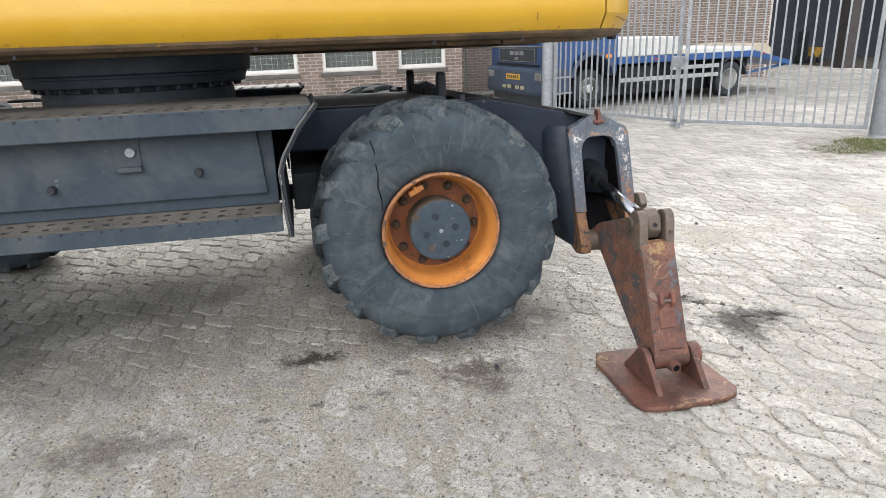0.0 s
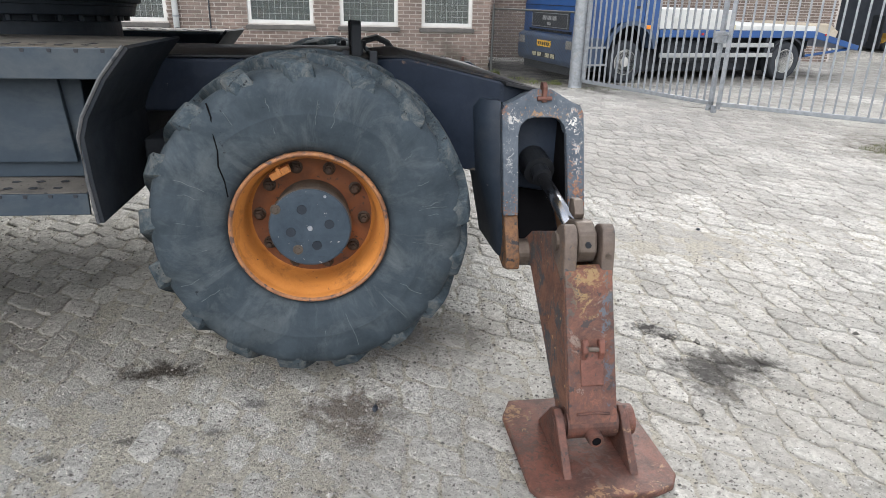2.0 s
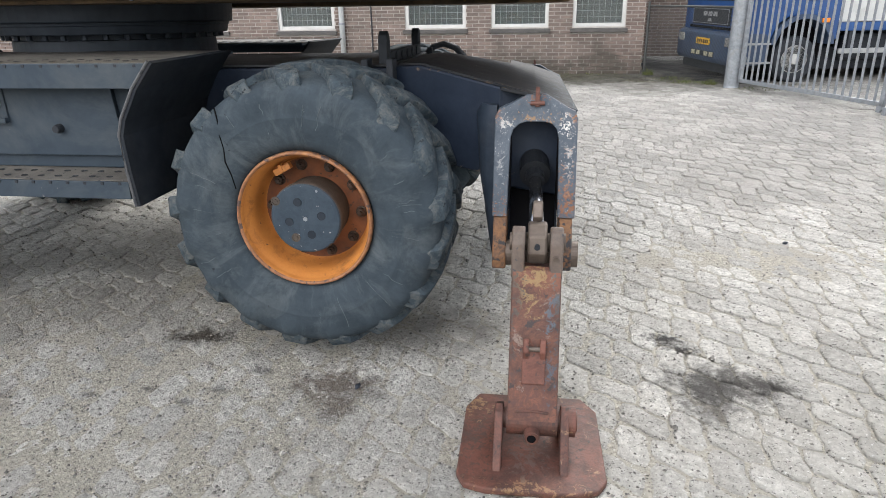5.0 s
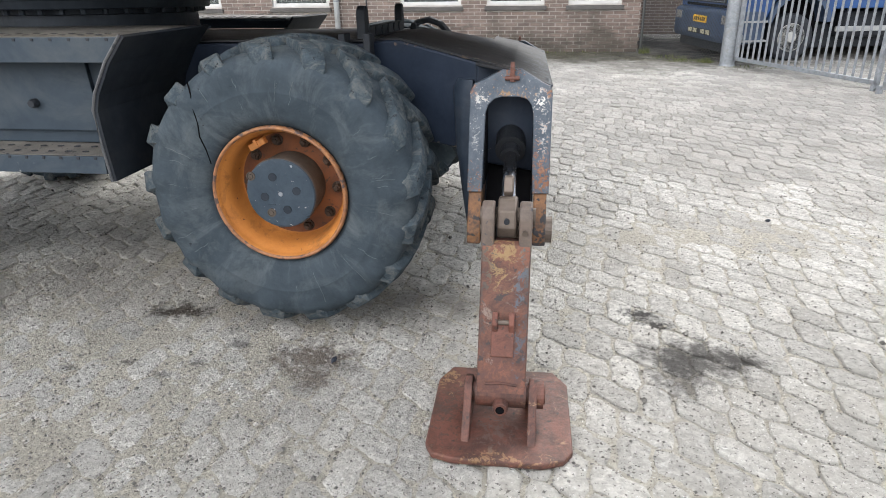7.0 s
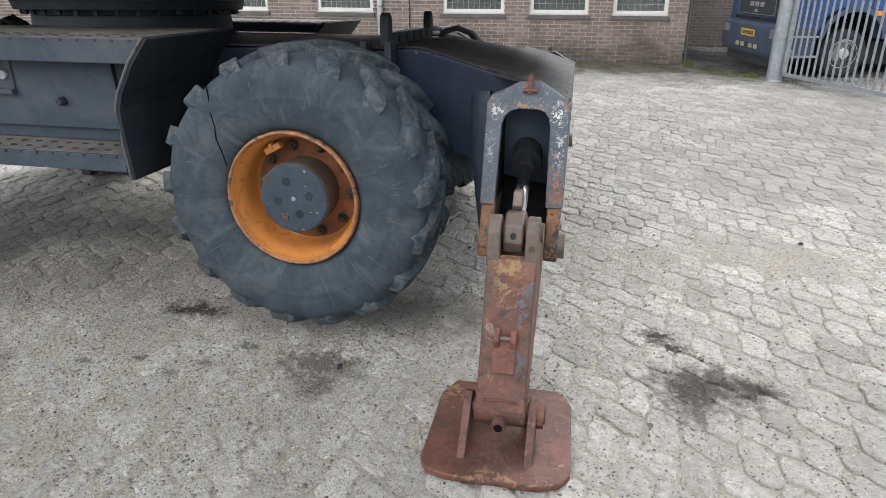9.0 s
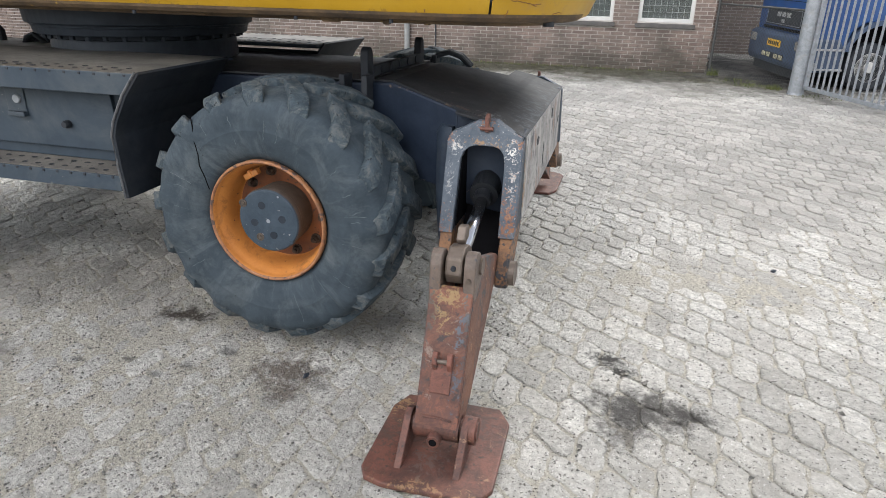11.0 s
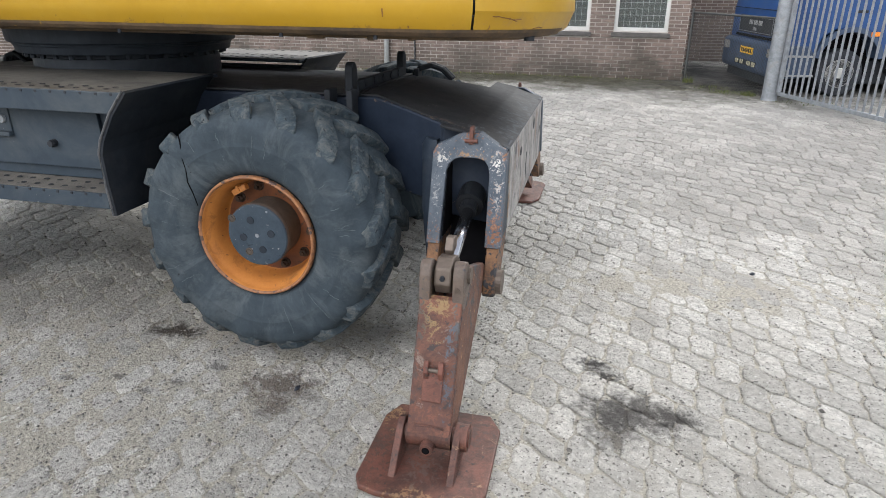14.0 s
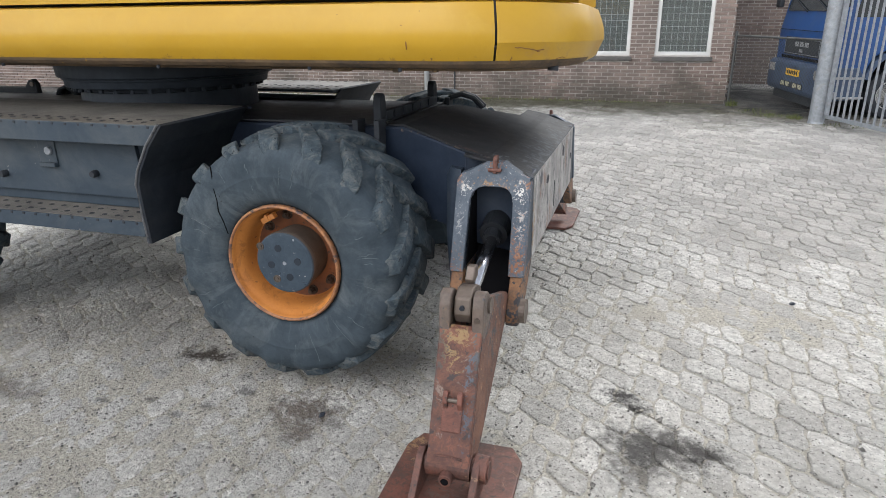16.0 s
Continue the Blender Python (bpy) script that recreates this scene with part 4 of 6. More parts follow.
for flip in (False, True):
    def side(bm):
        return mirrored(bm) if flip else bm
    h = part("leg_housing", side(housing()), M_NAVYBOX, ex, "dark navy outrigger leg housing")
    # added black sheets paint the shade inside the housing
    part("housing_lining", side(bm_prism([(0.463, 0.935), (0.463, 0.71), (0.205, 0.45), (0.2, 0.455), (0.458, 0.715), (0.458, 0.935)], "x", BX0 + 0.06, BX1 - 0.065)), M_HOLESHADE, h)
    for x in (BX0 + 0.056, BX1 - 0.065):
        part("housing_lining", side(bm_prism([(0.30, 0.94), (0.2, 0.62), (0.38, 0.62), (0.455, 0.70), (0.455, 0.94)], "x", x, x + 0.004)), M_HOLESHADE, h)
    part("face_edge", side(face_rim()), M_BRACKET, h, "chipped grey edge with rust and bare primer")
    bm = bm_prism([(0.283, 0.99), (0.283, 1.045), (0.30, 1.06), (0.325, 1.06), (0.335, 0.99)], "x", 0.83, 0.846, 0.003)
    bm_rod((0.812, 0.288, 1.004), (0.864, 0.288, 1.004), 0.008, bm)
    part("stop_lug", side(bm), M_RUST, h, "rusty stop lug")
    lower = [(0.178, 0.604), (0.10, 0.46), (0.10, 0.415), (0.16, 0.40), (0.22, 0.415), (0.40, 0.604)]
    part("pivot_cheek", side(bm_prism(lower, "x", BX0 + 0.002, 0.738, 0.006)), M_PIVOT, h, "rust-orange pivot cheek")
    part("pivot_cheek", side(bm_prism(lower, "x", 0.932, BX1 - 0.004, 0.006)), M_PIVOT, h, "rust-orange pivot cheek")
    # flank widening from the face to the beam
    bm = bmesh.new()
    rings = []
    for z, dy, w in ((0.99, 0.01, 1.1), (0.955, 0.0, 1.5), (0.72, -0.07, 1.2), (0.60, -0.11, 0.8), (0.50, -0.135, 0.45), (0.43, -0.12, 0.25)):
        rings.append([bm.verts.new((x, y + dy * k, z)) for x, y, k in
                      ((BX0 + 0.002, 0.315, 1.0), (BX0 - 0.022 * w, 0.325, 0.95), (BX0 - 0.045 * w, 0.35, 0.8), (BX0 - 0.055 * w, 0.39, 0.5), (BX0 - 0.058 * w, 0.5, 0.0), (BX0 + 0.002, 0.5, 0.0))])
    for p, q in zip(rings, rings[1:]):
        for i in range(6):
            bm.faces.new((p[i], p[(i + 1) % 6], q[(i + 1) % 6], q[i]))
    bm.faces.new(rings[0])
    bm.faces.new(rings[-1])
    bmesh.ops.recalc_face_normals(bm, faces=bm.faces)
    soften(part("housing_flank", side(bm), M_NAVYBOX, h), 40)
    part("pivot_pin", side(bm_rod((0.70, 0.16, 0.46), (1.005, 0.16, 0.46), 0.05, steps=24)), M_STEEL, h)
    cyl = bm_rod((0.832, 0.46, 0.785), (0.837, 0.28, 0.735), 0.058, steps=28)
    bm_rod((0.836, 0.30, 0.740), (0.838, 0.235, 0.722), 0.036, cyl, 20)
    part("hydraulic_cylinder", side(cyl), M_SHADEBLACK, h, "black hydraulic cylinder")
    if not flip:
        part("piston_rod", bm_rod((0.838, 0.30, 0.735), (0.852, -0.16, 0.635), 0.024, steps=20), M_CHROME, h, "bright chrome piston rod", smooth=True)

# --- near outrigger leg standing on its pad ---
leg = part("outrigger_leg", bm_prism([(0.20, 0.50), (0.11, 0.56), (-0.16, 0.655), (-0.235, 0.70), (-0.262, 0.665), (-0.275, 0.56), (-0.45, 0.135), (-0.44, 0.085), (-0.40, 0.072),
                                      (-0.345, 0.095), (0.09, 0.43), (0.16, 0.41), (0.21, 0.44)], "x", 0.776, 0.802, 0.004), M_RUSTARM, ex, "rusty steel outrigger leg")
part("leg_plate", bm_prism([(0.20, 0.50), (0.11, 0.56), (-0.16, 0.655), (-0.235, 0.70), (-0.262, 0.665), (-0.275, 0.56), (-0.45, 0.135), (-0.44, 0.085), (-0.40, 0.072),
                            (-0.345, 0.095), (0.09, 0.43), (0.16, 0.41), (0.21, 0.44)], "x", 0.906, 0.932, 0.004), M_RUSTARM, leg)
part("front_plate", bm_prism([(-0.281, 0.572), (-0.258, 0.58), (-0.428, 0.125), (-0.461, 0.135)], "x", 0.778, 0.930, 0.004), M_RUSTFRONT, leg, "rust-red front plate with chipped paint")
part("back_plate", bm_prism([(0.08, 0.44), (0.075, 0.455), (-0.36, 0.12), (-0.35, 0.105)], "x", 0.80, 0.908, 0.002), M_RUST, leg)
eye = bm_prism([(-0.12, 0.61), (-0.10, 0.66), (-0.14, 0.69), (-0.2, 0.70), (-0.245, 0.675), (-0.262, 0.62), (-0.24, 0.58), (-0.19, 0.565)], "x", 0.822, 0.884, 0.008)
part("rod_eye", eye, M_STEEL, leg, "brown steel rod eye")
part("rod_stop", bm_prism([(-0.09, 0.70), (-0.09, 0.745), (-0.13, 0.75), (-0.16, 0.71), (-0.15, 0.69)], "x", 0.836, 0.868, 0.005), M_STEEL, leg)
bm = bm_rod((0.853, -0.25, 0.643), (0.853, -0.262, 0.641), 0.009, steps=12)
part("grease_hole", bm, M_BLACK, leg)
bm = bm_rod((0.765, -0.19, 0.635), (0.943, -0.19, 0.635), 0.03, steps=20)
part("rod_pin", bm, M_STEEL, leg)


def leg_face(z, out=0.0):
    """(y, z) on the sloping front plate, lifted off it by out."""
    return (-0.281 + (z - 0.572) * 0.18 / 0.437 - 0.924 * out, z + 0.382 * out)


patch = part("doubler_plate", bm_prism([leg_face(0.352), leg_face(0.349, 0.005), leg_face(0.245, 0.005), leg_face(0.242)], "x", 0.818, 0.890, 0.003), M_RUSTRED, leg, "bright rust-red doubler plate")
for x in (0.820, 0.872):
    part("weld_lug", bm_prism([leg_face(0.372, 0.0), leg_face(0.378, 0.018), leg_face(0.366, 0.026), leg_face(0.338, 0.024), leg_face(0.315, 0.004)], "x", x, x + 0.018, 0.004), M_RUSTRED, leg)
part("lug_pin", bm_rod((0.838, leg_face(0.347, 0.012)[0], leg_face(0.347, 0.012)[1]), (0.872, leg_face(0.347, 0.012)[0], leg_face(0.347, 0.012)[1]), 0.008, steps=12), M_STEEL, leg)
part("weld_seam", bm_tube([(0.803, *leg_face(0.165, 0.002)), (0.856, *leg_face(0.168, 0.002)), (0.905, *leg_face(0.163, 0.002))], 0.004, steps=6), M_RUST, leg)
CHEEK = [(-0.13, 0.60), (-0.16, 0.655), (-0.20, 0.692), (-0.235, 0.703), (-0.258, 0.69), (-0.272, 0.655), (-0.28, 0.59), (-0.285, 0.545), (-0.25, 0.53)]
for x in (0.774, 0.893):
    ck = part("clevis_cheek", bm_prism(CHEEK, "x", x, x + 0.041, 0.006), M_CHEEK, leg, "thick grey-brown clevis cheek")
    if x > 0.8:
        part("grease_nipple", bm_rod((0.912, -0.262, 0.615), (0.912, -0.284, 0.612), 0.009, steps=12), M_STEEL, ck)
# foot: cross tube, grease boss and pad
part("foot_tube", bm_rod((0.774, -0.415, 0.115), (0.934, -0.415, 0.115), 0.05, steps=28), M_RUST, leg, smooth=False)
bm = bm_lathe([(-0.495, 0.022), (-0.49, 0.024), (-0.44, 0.026)], "y", (0.855, 0, 0.098), 24)
boss = part("foot_boss", bm, M_RUST, leg)
part("boss_bore", bm_lathe([(-0.4965, 0.014), (-0.4955, 0.0)], "y", (0.855, 0, 0.098), 20), M_HOLESHADE, boss)
part("foot_pin", bm_rod((0.735, -0.415, 0.115), (0.995, -0.415, 0.115), 0.033, steps=24), M_RUST, leg)
part("pin_collar", bm_rod((0.965, -0.415, 0.115), (0.99, -0.415, 0.115), 0.048, steps=24), M_RUST, leg)
PAD = [(0.665, -0.15), (0.625, -0.235), (0.630, -0.585), (0.655, -0.63), (0.72, -0.648), (0.99, -0.645), (1.055, -0.62), (1.083, -0.575), (1.075, -0.225), (1.025, -0.148)]


pad = part("foot_pad", bm_prism(PAD, "z", 0.003, 0.026, 0.006), M_RUST, leg, "rusted steel foot pad")
for x in (0.738, 0.943):
    part("pad_rib", bm_prism([(-0.57, 0.024), (-0.445, 0.155), (-0.415, 0.168), (-0.385, 0.155), (-0.27, 0.024)], "x", x, x + 0.026, 0.004), M_RUST, leg)

# --- far outrigger leg, mostly hidden ---
FAR_LEG = [(0.20, 0.50), (0.11, 0.56), (-0.235, 0.70), (-0.275, 0.56), (-0.45, 0.135), (-0.40, 0.072), (0.09, 0.43), (0.16, 0.41)]
fl = part("outrigger_leg", mirrored(bm_prism(FAR_LEG, "x", 0.745, 0.85, 0.006)), M_RUSTARM, ex, "rusty steel outrigger leg")
part("foot_pad", mirrored(bm_prism([(x - 0.16, y - 0.06) for x, y in PAD], "z", 0.003, 0.026, 0.006)), M_RUST, fl, "rusted steel foot pad")

# --- side decks, tool boxes, steps and fenders ---
DX0, DX1 = -2.15, -0.50


def deck_mesh():
    bm = bm_box(DX0, DX1, -0.02, 0.62, 1.168, 1.180, 0.002)
    bm_prism([(DX0, 1.095), (-0.572, 1.095), (-0.505, 1.182), (DX0, 1.182)], "y", -0.022, -0.012, 0.003, bm)
    return bm


GRIP = bpy.data.meshes.new("grip_hole")
own = bm_lathe([(0.0, 0.0), (0.0006, 0.0105), (0.0016, 0.0105), (0.0018, 0.0085), (0.0006, 0.008), (0.0006, 0.0)], "z", steps=12)
bmesh.ops.transform(own, matrix=Matrix.Diagonal((1.3, 1, 1, 1)), verts=own.verts)
own.to_mesh(GRIP)
own.free()
GRIP.materials.append(M_BLACK)
NOTCH = bpy.data.meshes.new("edge_notch")
own = bm_prism([(-0.0045, -0.006), (0.0045, -0.006), (0.006, 0.004), (-0.006, 0.004)], "y", -0.0125, -0.002)
own.to_mesh(NOTCH)
own.free()
NOTCH.materials.append(M_BLACK)


def grip_holes(parent, x0, x1, y0, z0, rise, step=0.071):
    """Two rows of raised oval holes in a plate."""
    for i in range(int((x1 - x0) / step) + 1):
        for j in range(2):
            ob = new("grip_hole", GRIP)
            ob.parent = parent
            ob.location = (x0 + i * step + 0.004 * j, y0 + j * 0.05, z0 + rise * j * 0.05 + 0.002)


def edge_notches(parent, x0, x1, y, z, step=0.071):
    for i in range(int((x1 - x0) / step) + 1):
        ob = new("edge_notch", NOTCH)
        ob.parent = parent
        ob.location = (x0 + i * step, y, z)


for flip in (False, True):
    def side(bm):
        return mirrored(bm) if flip else bm
    d = part("side_deck", side(deck_mesh()), M_SKIRT, ex, "grey-blue steel side deck with dusty top")
    # the far top takes the paler tone, with sky sheen in its colour
    part("deck_top", side(bm_box(DX0 + 0.01, DX1 - 0.006, -0.016, 0.6, 1.180, 1.1835)), M_DUSTSHEEN if flip else M_DUSTY, d)
    if not flip:
        grip_holes(d, DX0 + 0.05, DX1 - 0.06, 0.03, 1.183, 0)
        edge_notches(d, DX0 + 0.04, DX1 - 0.02, -0.012, 1.175)
    else:
        for y in (1.66, 1.86, 2.3):
            grip_holes(d, DX0 + 0.05, DX1 - 0.06, y, 1.184 - LEAN_Z * (y - 0.3), -LEAN_Z)
    # tool box
    tb = part("tool_box", side(bm_box(DX0, -0.665, 0.10, 0.56, 0.779, 1.0 if flip else 1.165, 0.004)), M_SKIRT, ex, "grey-blue steel tool box")
    part("box_door", side(bm_prism([(DX0 + 0.1, 0.83), (DX0 + 0.1, 1.09), (-0.725, 1.09), (-0.705, 0.83)], "y", 0.080, 0.102, 0.003)), M_SKIRT, tb, "flat sheet steel door")
    la = part("latch", side(bm_box(-1.265, -1.165, 0.072, 0.082, 0.955, 1.09, 0.003)), M_SKIRT, tb)
    part("lock_barrel", side(bm_lathe([(0.06, 0.0), (0.06, 0.017), (0.066, 0.019), (0.075, 0.019)], "y", (-1.2, 0, 1.03), 20)), M_GALV, la, "bright round lock barrel")
    part("latch_grip", side(bm_box(-1.255, -1.165, 0.055, 0.075, 0.955, 0.975, 0.003)), M_SKIRT, la)
    for x, z in ((-1.5, 0.905), (-0.96, 0.935)):
        bm = bm_lathe([(0.05, 0.0), (0.05, 0.013), (0.06, 0.017), (0.085, 0.017)], "y", (x, 0, z), 16)
        part("rubber_stop", side(bm), M_BLACK, tb)
    st = part("step", side(bm_prism([(0.12, 0.775), (-0.02, 0.755), (-0.022, 0.69), (-0.012, 0.688), (-0.008, 0.745), (0.12, 0.765)], "x", DX0, -0.655, 0.002)), M_SKIRT, ex, "grey-blue steel step with a perforated tread")
    part("step_tread", side(bm_prism([(0.115, 0.7755), (-0.016, 0.757), (-0.016, 0.760), (0.115, 0.7785)], "x", DX0, -0.66)), M_DUSTY, st)
    if not flip:
        grip_holes(st, DX0 + 0.05, -0.72, 0.015, 0.763, 0.143)
        edge_notches(st, DX0 + 0.04, -0.67, -0.011, 0.75)
    # bent fender plate in front of the wheel
    prof = [(-0.485, 1.19), (-0.56, 1.10), (-0.625, 0.99), (-0.645, 0.93), (-0.64, 0.80), (-0.628, 0.665)]
    bm = bmesh.new()
    t = 0.012
    outer = []
    for i, (x, z) in enumerate(prof):
        a = Vector(prof[max(i - 1, 0)])
        b = Vector(prof[min(i + 1, len(prof) - 1)])
        d2 = (b - a).normalized()
        outer.append((x - d2.y * t, z + d2.x * t))
    poly = [Vector(p) for p in prof] + [Vector(p) for p in outer[::-1]]
    bm_prism([tuple(p) for p in poly], "y", -0.03, 0.56, 0.0, bm)
    fd = part("fender", side(bm), M_FENDER, ex, "bent black sheet steel fender")
    part("worn_edge", side(bm_tube([(x - 0.005, -0.031, z) for x, z in prof], 0.0055, steps=6)), M_EDGE, fd, "fender edge worn to grey metal")

# --- slewing ring ---
SX = -1.325
ring = part("slew_ring", bm_lathe([(1.115, 0.465), (1.228, 0.46), (1.232, 0.452), (1.252, 0.452), (1.254, 0.52), (1.258, 0.524), (1.29, 0.53), (1.293, 0.535), (1.304, 0.537), (1.307, 0.553),
                                   (1.312, 0.556), (1.385, 0.562), (1.42, 0.565)], "z", (SX, MID, 0), 72), M_RING, ex, "dark greasy slewing ring", smooth=False)
for i in range(36):
    a = 2 * math.pi * i / 36
    x, y = SX + 0.487 * math.cos(a), MID + 0.487 * math.sin(a)
    part("ring_bolt", bm_rod((x, y, 1.232), (x, y, 1.256), 0.013, steps=6), M_RING, ring)

# --- upper structure ---
UY, UB = 0.22, 1.395
up = part("upper_floor", bm_box(-3.4, 0.75, UY + 0.12, 2 * MID - UY - 0.12, 1.40, 1.47, 0.01), M_BLACK, ex, "black underside of the upper structure")


def skirt_profile(y0, s=1):
    return [(y0 + 0.075 * s, UB), (y0 + 0.05 * s, UB + 0.006), (y0 + 0.034 * s, UB + 0.02), (y0 + 0.012 * s, UB + 0.072), (y0, UB + 0.098), (y0 + 0.002 * s, UB + 0.15), (y0 + 0.018 * s, UB + 0.20),
            (y0 + 0.036 * s, UB + 0.243), (y0 + 0.06 * s, UB + 0.25), (y0 + 0.12 * s, UB + 0.25), (y0 + 0.12 * s, UB)]


CX, CR, CE = 0.614, 0.55, 1.164     # start of the rounded tail, its radius and its end


def plan_arc(ins, a0, a1, n):
    """Points of the rounded tail corner, moved inwards by ins."""
    return [(CX + (CR - ins) * math.cos(radians(a0 + (a1 - a0) * i / n)), UY + CR + (CR - ins) * math.sin(radians(a0 + (a1 - a0) * i / n))) for i in range(n + 1)]


def swept(profile, start, a0, a1, n, square_end=False):
    """Sweeps the skirt profile along the flank and round the corner."""
    bm = bmesh.new()
    rings = []
    for ins, z in profile:
        pts = ([(start, UY + ins)] if start is not None else []) + plan_arc(ins, a0, a1, n)
        rings.append([bm.verts.new((x, y, z)) for x, y in pts])
    for p, q in zip(rings, rings[1:] + rings[:1]):
        for i in range(len(p) - 1):
            bm.faces.new((p[i], p[i + 1], q[i + 1], q[i]))
    bm.faces.new([r[0] for r in rings])
    bm.faces.new([r[-1] for r in rings])
    bmesh.ops.recalc_face_normals(bm, faces=bm.faces)
    return bm


PANEL = [(0.035, UB + 0.262), (0.035, UB + 0.85), (0.08, UB + 0.95), (0.13, UB + 0.95), (0.13, UB + 0.262)]
SEAM = -66.2
for flip in (False, True):
    def side(bm):
        return mirrored(bm) if flip else bm
    sk = part("side_skirt", side(swept(skirt_profile(0.0), -3.4, -90, SEAM, 6)), M_YELLOW, ex, "yellow painted lower body skirt", smooth=False)
    soften(sk, 31)
    part("side_panel", side(swept(PANEL, -3.4, -90, -20, 12)), M_YELLOW, ex, "yellow engine side panel")
    part("skirt_lip", side(swept([(0.15, UB - 0.004), (0.077, UB - 0.002), (0.0495, UB + 0.0045), (0.0325, UB + 0.0195), (0.0275, UB + 0.031), (0.034, UB + 0.0315), (0.055, UB + 0.012), (0.15, UB + 0.004)], -3.4, -90, 0, 18)),
         M_UNDERBODY, ex, "brown dirty lower lip of the skirt")
    part("belly_pan", side(swept([(0.16, UB - 0.016), (0.155, UB - 0.006), (0.155, UB + 0.004), (0.42, UB + 0.004), (0.42, UB - 0.016)], -3.4, -90, -8, 14)), M_UNDERBODY, ex, "dusty brown belly plate")
for x, w, h in ((-2.1, 0.05, 0.012), (-0.45, 0.05, 0.012), (0.16, 0.045, 0.02), (0.40, 0.016, 0.022), (0.56, 0.016, 0.02), (0.68, 0.02, 0.018), (0.86, 0.02, 0.018)):
    part("mounting_lug", bm_prism([(x - w, UB), (x + w, UB), (x + 0.7 * w, UB - h), (x - 0.7 * w, UB - h)], "y", UY + 0.13 + max(0, x - 0.5) * 0.4, UY + 0.16 + max(0, x - 0.5) * 0.4, 0.003), M_UNDERBODY, ex)
part("core", bm_box(-3.3, 0.7, UY + 0.14, 2 * MID - UY - 0.14, 1.47, 2.3, 0.01), M_BLACK, ex)


def tail_corner():
    """Counterweight with widely rounded corners."""
    bm = bmesh.new()
    rings = []
    for ins, z in skirt_profile(0.0)[:-2]:
        near = plan_arc(ins, SEAM + 1.0, 0, 14)
        far = [(x, 2 * MID - y) for x, y in near[::-1]]
        rings.append([bm.verts.new((x, y, z)) for x, y in near + far])
    n = len(rings[0])
    for p, q in zip(rings, rings[1:]):
        for i in range(n):
            bm.faces.new((p[i], p[(i + 1) % n], q[(i + 1) % n], q[i]))
    bm.faces.new(rings[0])
    bm.faces.new(rings[-1])
    bmesh.ops.recalc_face_normals(bm, faces=bm.faces)
    return bm


cw = part("counterweight", tail_corner(), M_YELLOW, ex, "yellow rounded counterweight with scratches", smooth=False)
soften(cw, 20)
part("rubber_foot", bm_rod((1.02, 0.52, 1.38), (1.02, 0.52, 1.40), 0.022), M_BLACK, cw)

# scratches and rust runs on the yellow body
for k, (a0, a1, z0, z1) in enumerate(((-58, -50, 1.475, 1.468), (-52, -47, 1.47, 1.458), (-49, -45, 1.462, 1.466), (-60, -59, 1.42, 1.44), (-38, -33, 1.43, 1.436))):
    pts = []
    for i in range(7):
        u = i / 6
        a = radians(a0 + (a1 - a0) * u)
        z = z0 + (z1 - z0) * u + 0.004 * noise.noise(Vector((k * 3.1, u * 5, 0)))
        ins = float(np.interp(z - UB, [0.012, 0.04, 0.08, 0.15, 0.2], [0.02, 0.004, 0.0, 0.002, 0.018]))
        pts.append((CX + (CR - ins + 0.0005) * math.cos(a), UY + CR + (CR - ins + 0.0005) * math.sin(a), z))
    part("scratch", bm_tube(pts, 0.0018, steps=5), M_SCRATCH, cw)
for x, z, h in ((0.48, 1.56, 0.022), (0.50, 1.50, 0.03), (0.21, 1.60, 0.012), (0.60, 1.44, 0.008), (0.55, 1.61, 0.01)):
    ins = float(np.interp(z - UB, [0.012, 0.04, 0.08, 0.15, 0.2, 0.243], [0.02, 0.004, 0.0, 0.002, 0.018, 0.036]))
    part("rust_run", bm_prism([(x - 0.003, z), (x + 0.003, z), (x + 0.0015, z - h), (x - 0.001, z - h)], "y", UY + ins - 0.0012, UY + ins + 0.004), M_SCRATCH, ex)
for x in (-2.4, -1.6, -0.7, 0.05, 0.45):
    part("drain_stub", bm_rod((x, UY + 0.06, UB - 0.012), (x, UY + 0.06, UB + 0.01), 0.008, steps=10), M_BLACK, ex)

# brackets and hoses at the far end of the frame
bk = part("front_bracket", bm_prism([(-3.1, 1.12), (-3.1, 1.165), (-2.84, 1.165), (-2.80, 1.215), (-2.765, 1.225), (-2.735, 1.195), (-2.73, 1.12)], "y", 1.28, 1.315, 0.005), M_BLACK, ex, "black steel bracket with a bolt eye")
part("bolt_eye", bm_rod((-2.768, 1.274, 1.19), (-2.768, 1.321, 1.19), 0.016, steps=14), M_STEEL, bk)
for k in range(4):
    dy = 0.028 * k
    part("hydraulic_hose", bm_tube([(-2.50, 1.24 + dy, 1.12), (-2.48, 1.24 + dy, 1.16 + 0.01 * (k % 2)), (-2.43, 1.25 + dy, 1.18 + 0.01 * (k % 3)), (-2.38, 1.25 + dy, 1.155), (-2.35, 1.26 + dy, 1.12)], 0.015), M_BLACK, ex)


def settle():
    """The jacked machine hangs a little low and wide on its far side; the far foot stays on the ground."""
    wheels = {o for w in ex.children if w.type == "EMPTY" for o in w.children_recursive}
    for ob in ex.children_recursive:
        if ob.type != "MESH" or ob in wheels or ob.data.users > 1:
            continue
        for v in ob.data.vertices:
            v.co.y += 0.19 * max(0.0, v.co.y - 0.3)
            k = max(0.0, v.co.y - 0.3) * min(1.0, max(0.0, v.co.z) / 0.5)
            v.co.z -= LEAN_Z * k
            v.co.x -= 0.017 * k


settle()

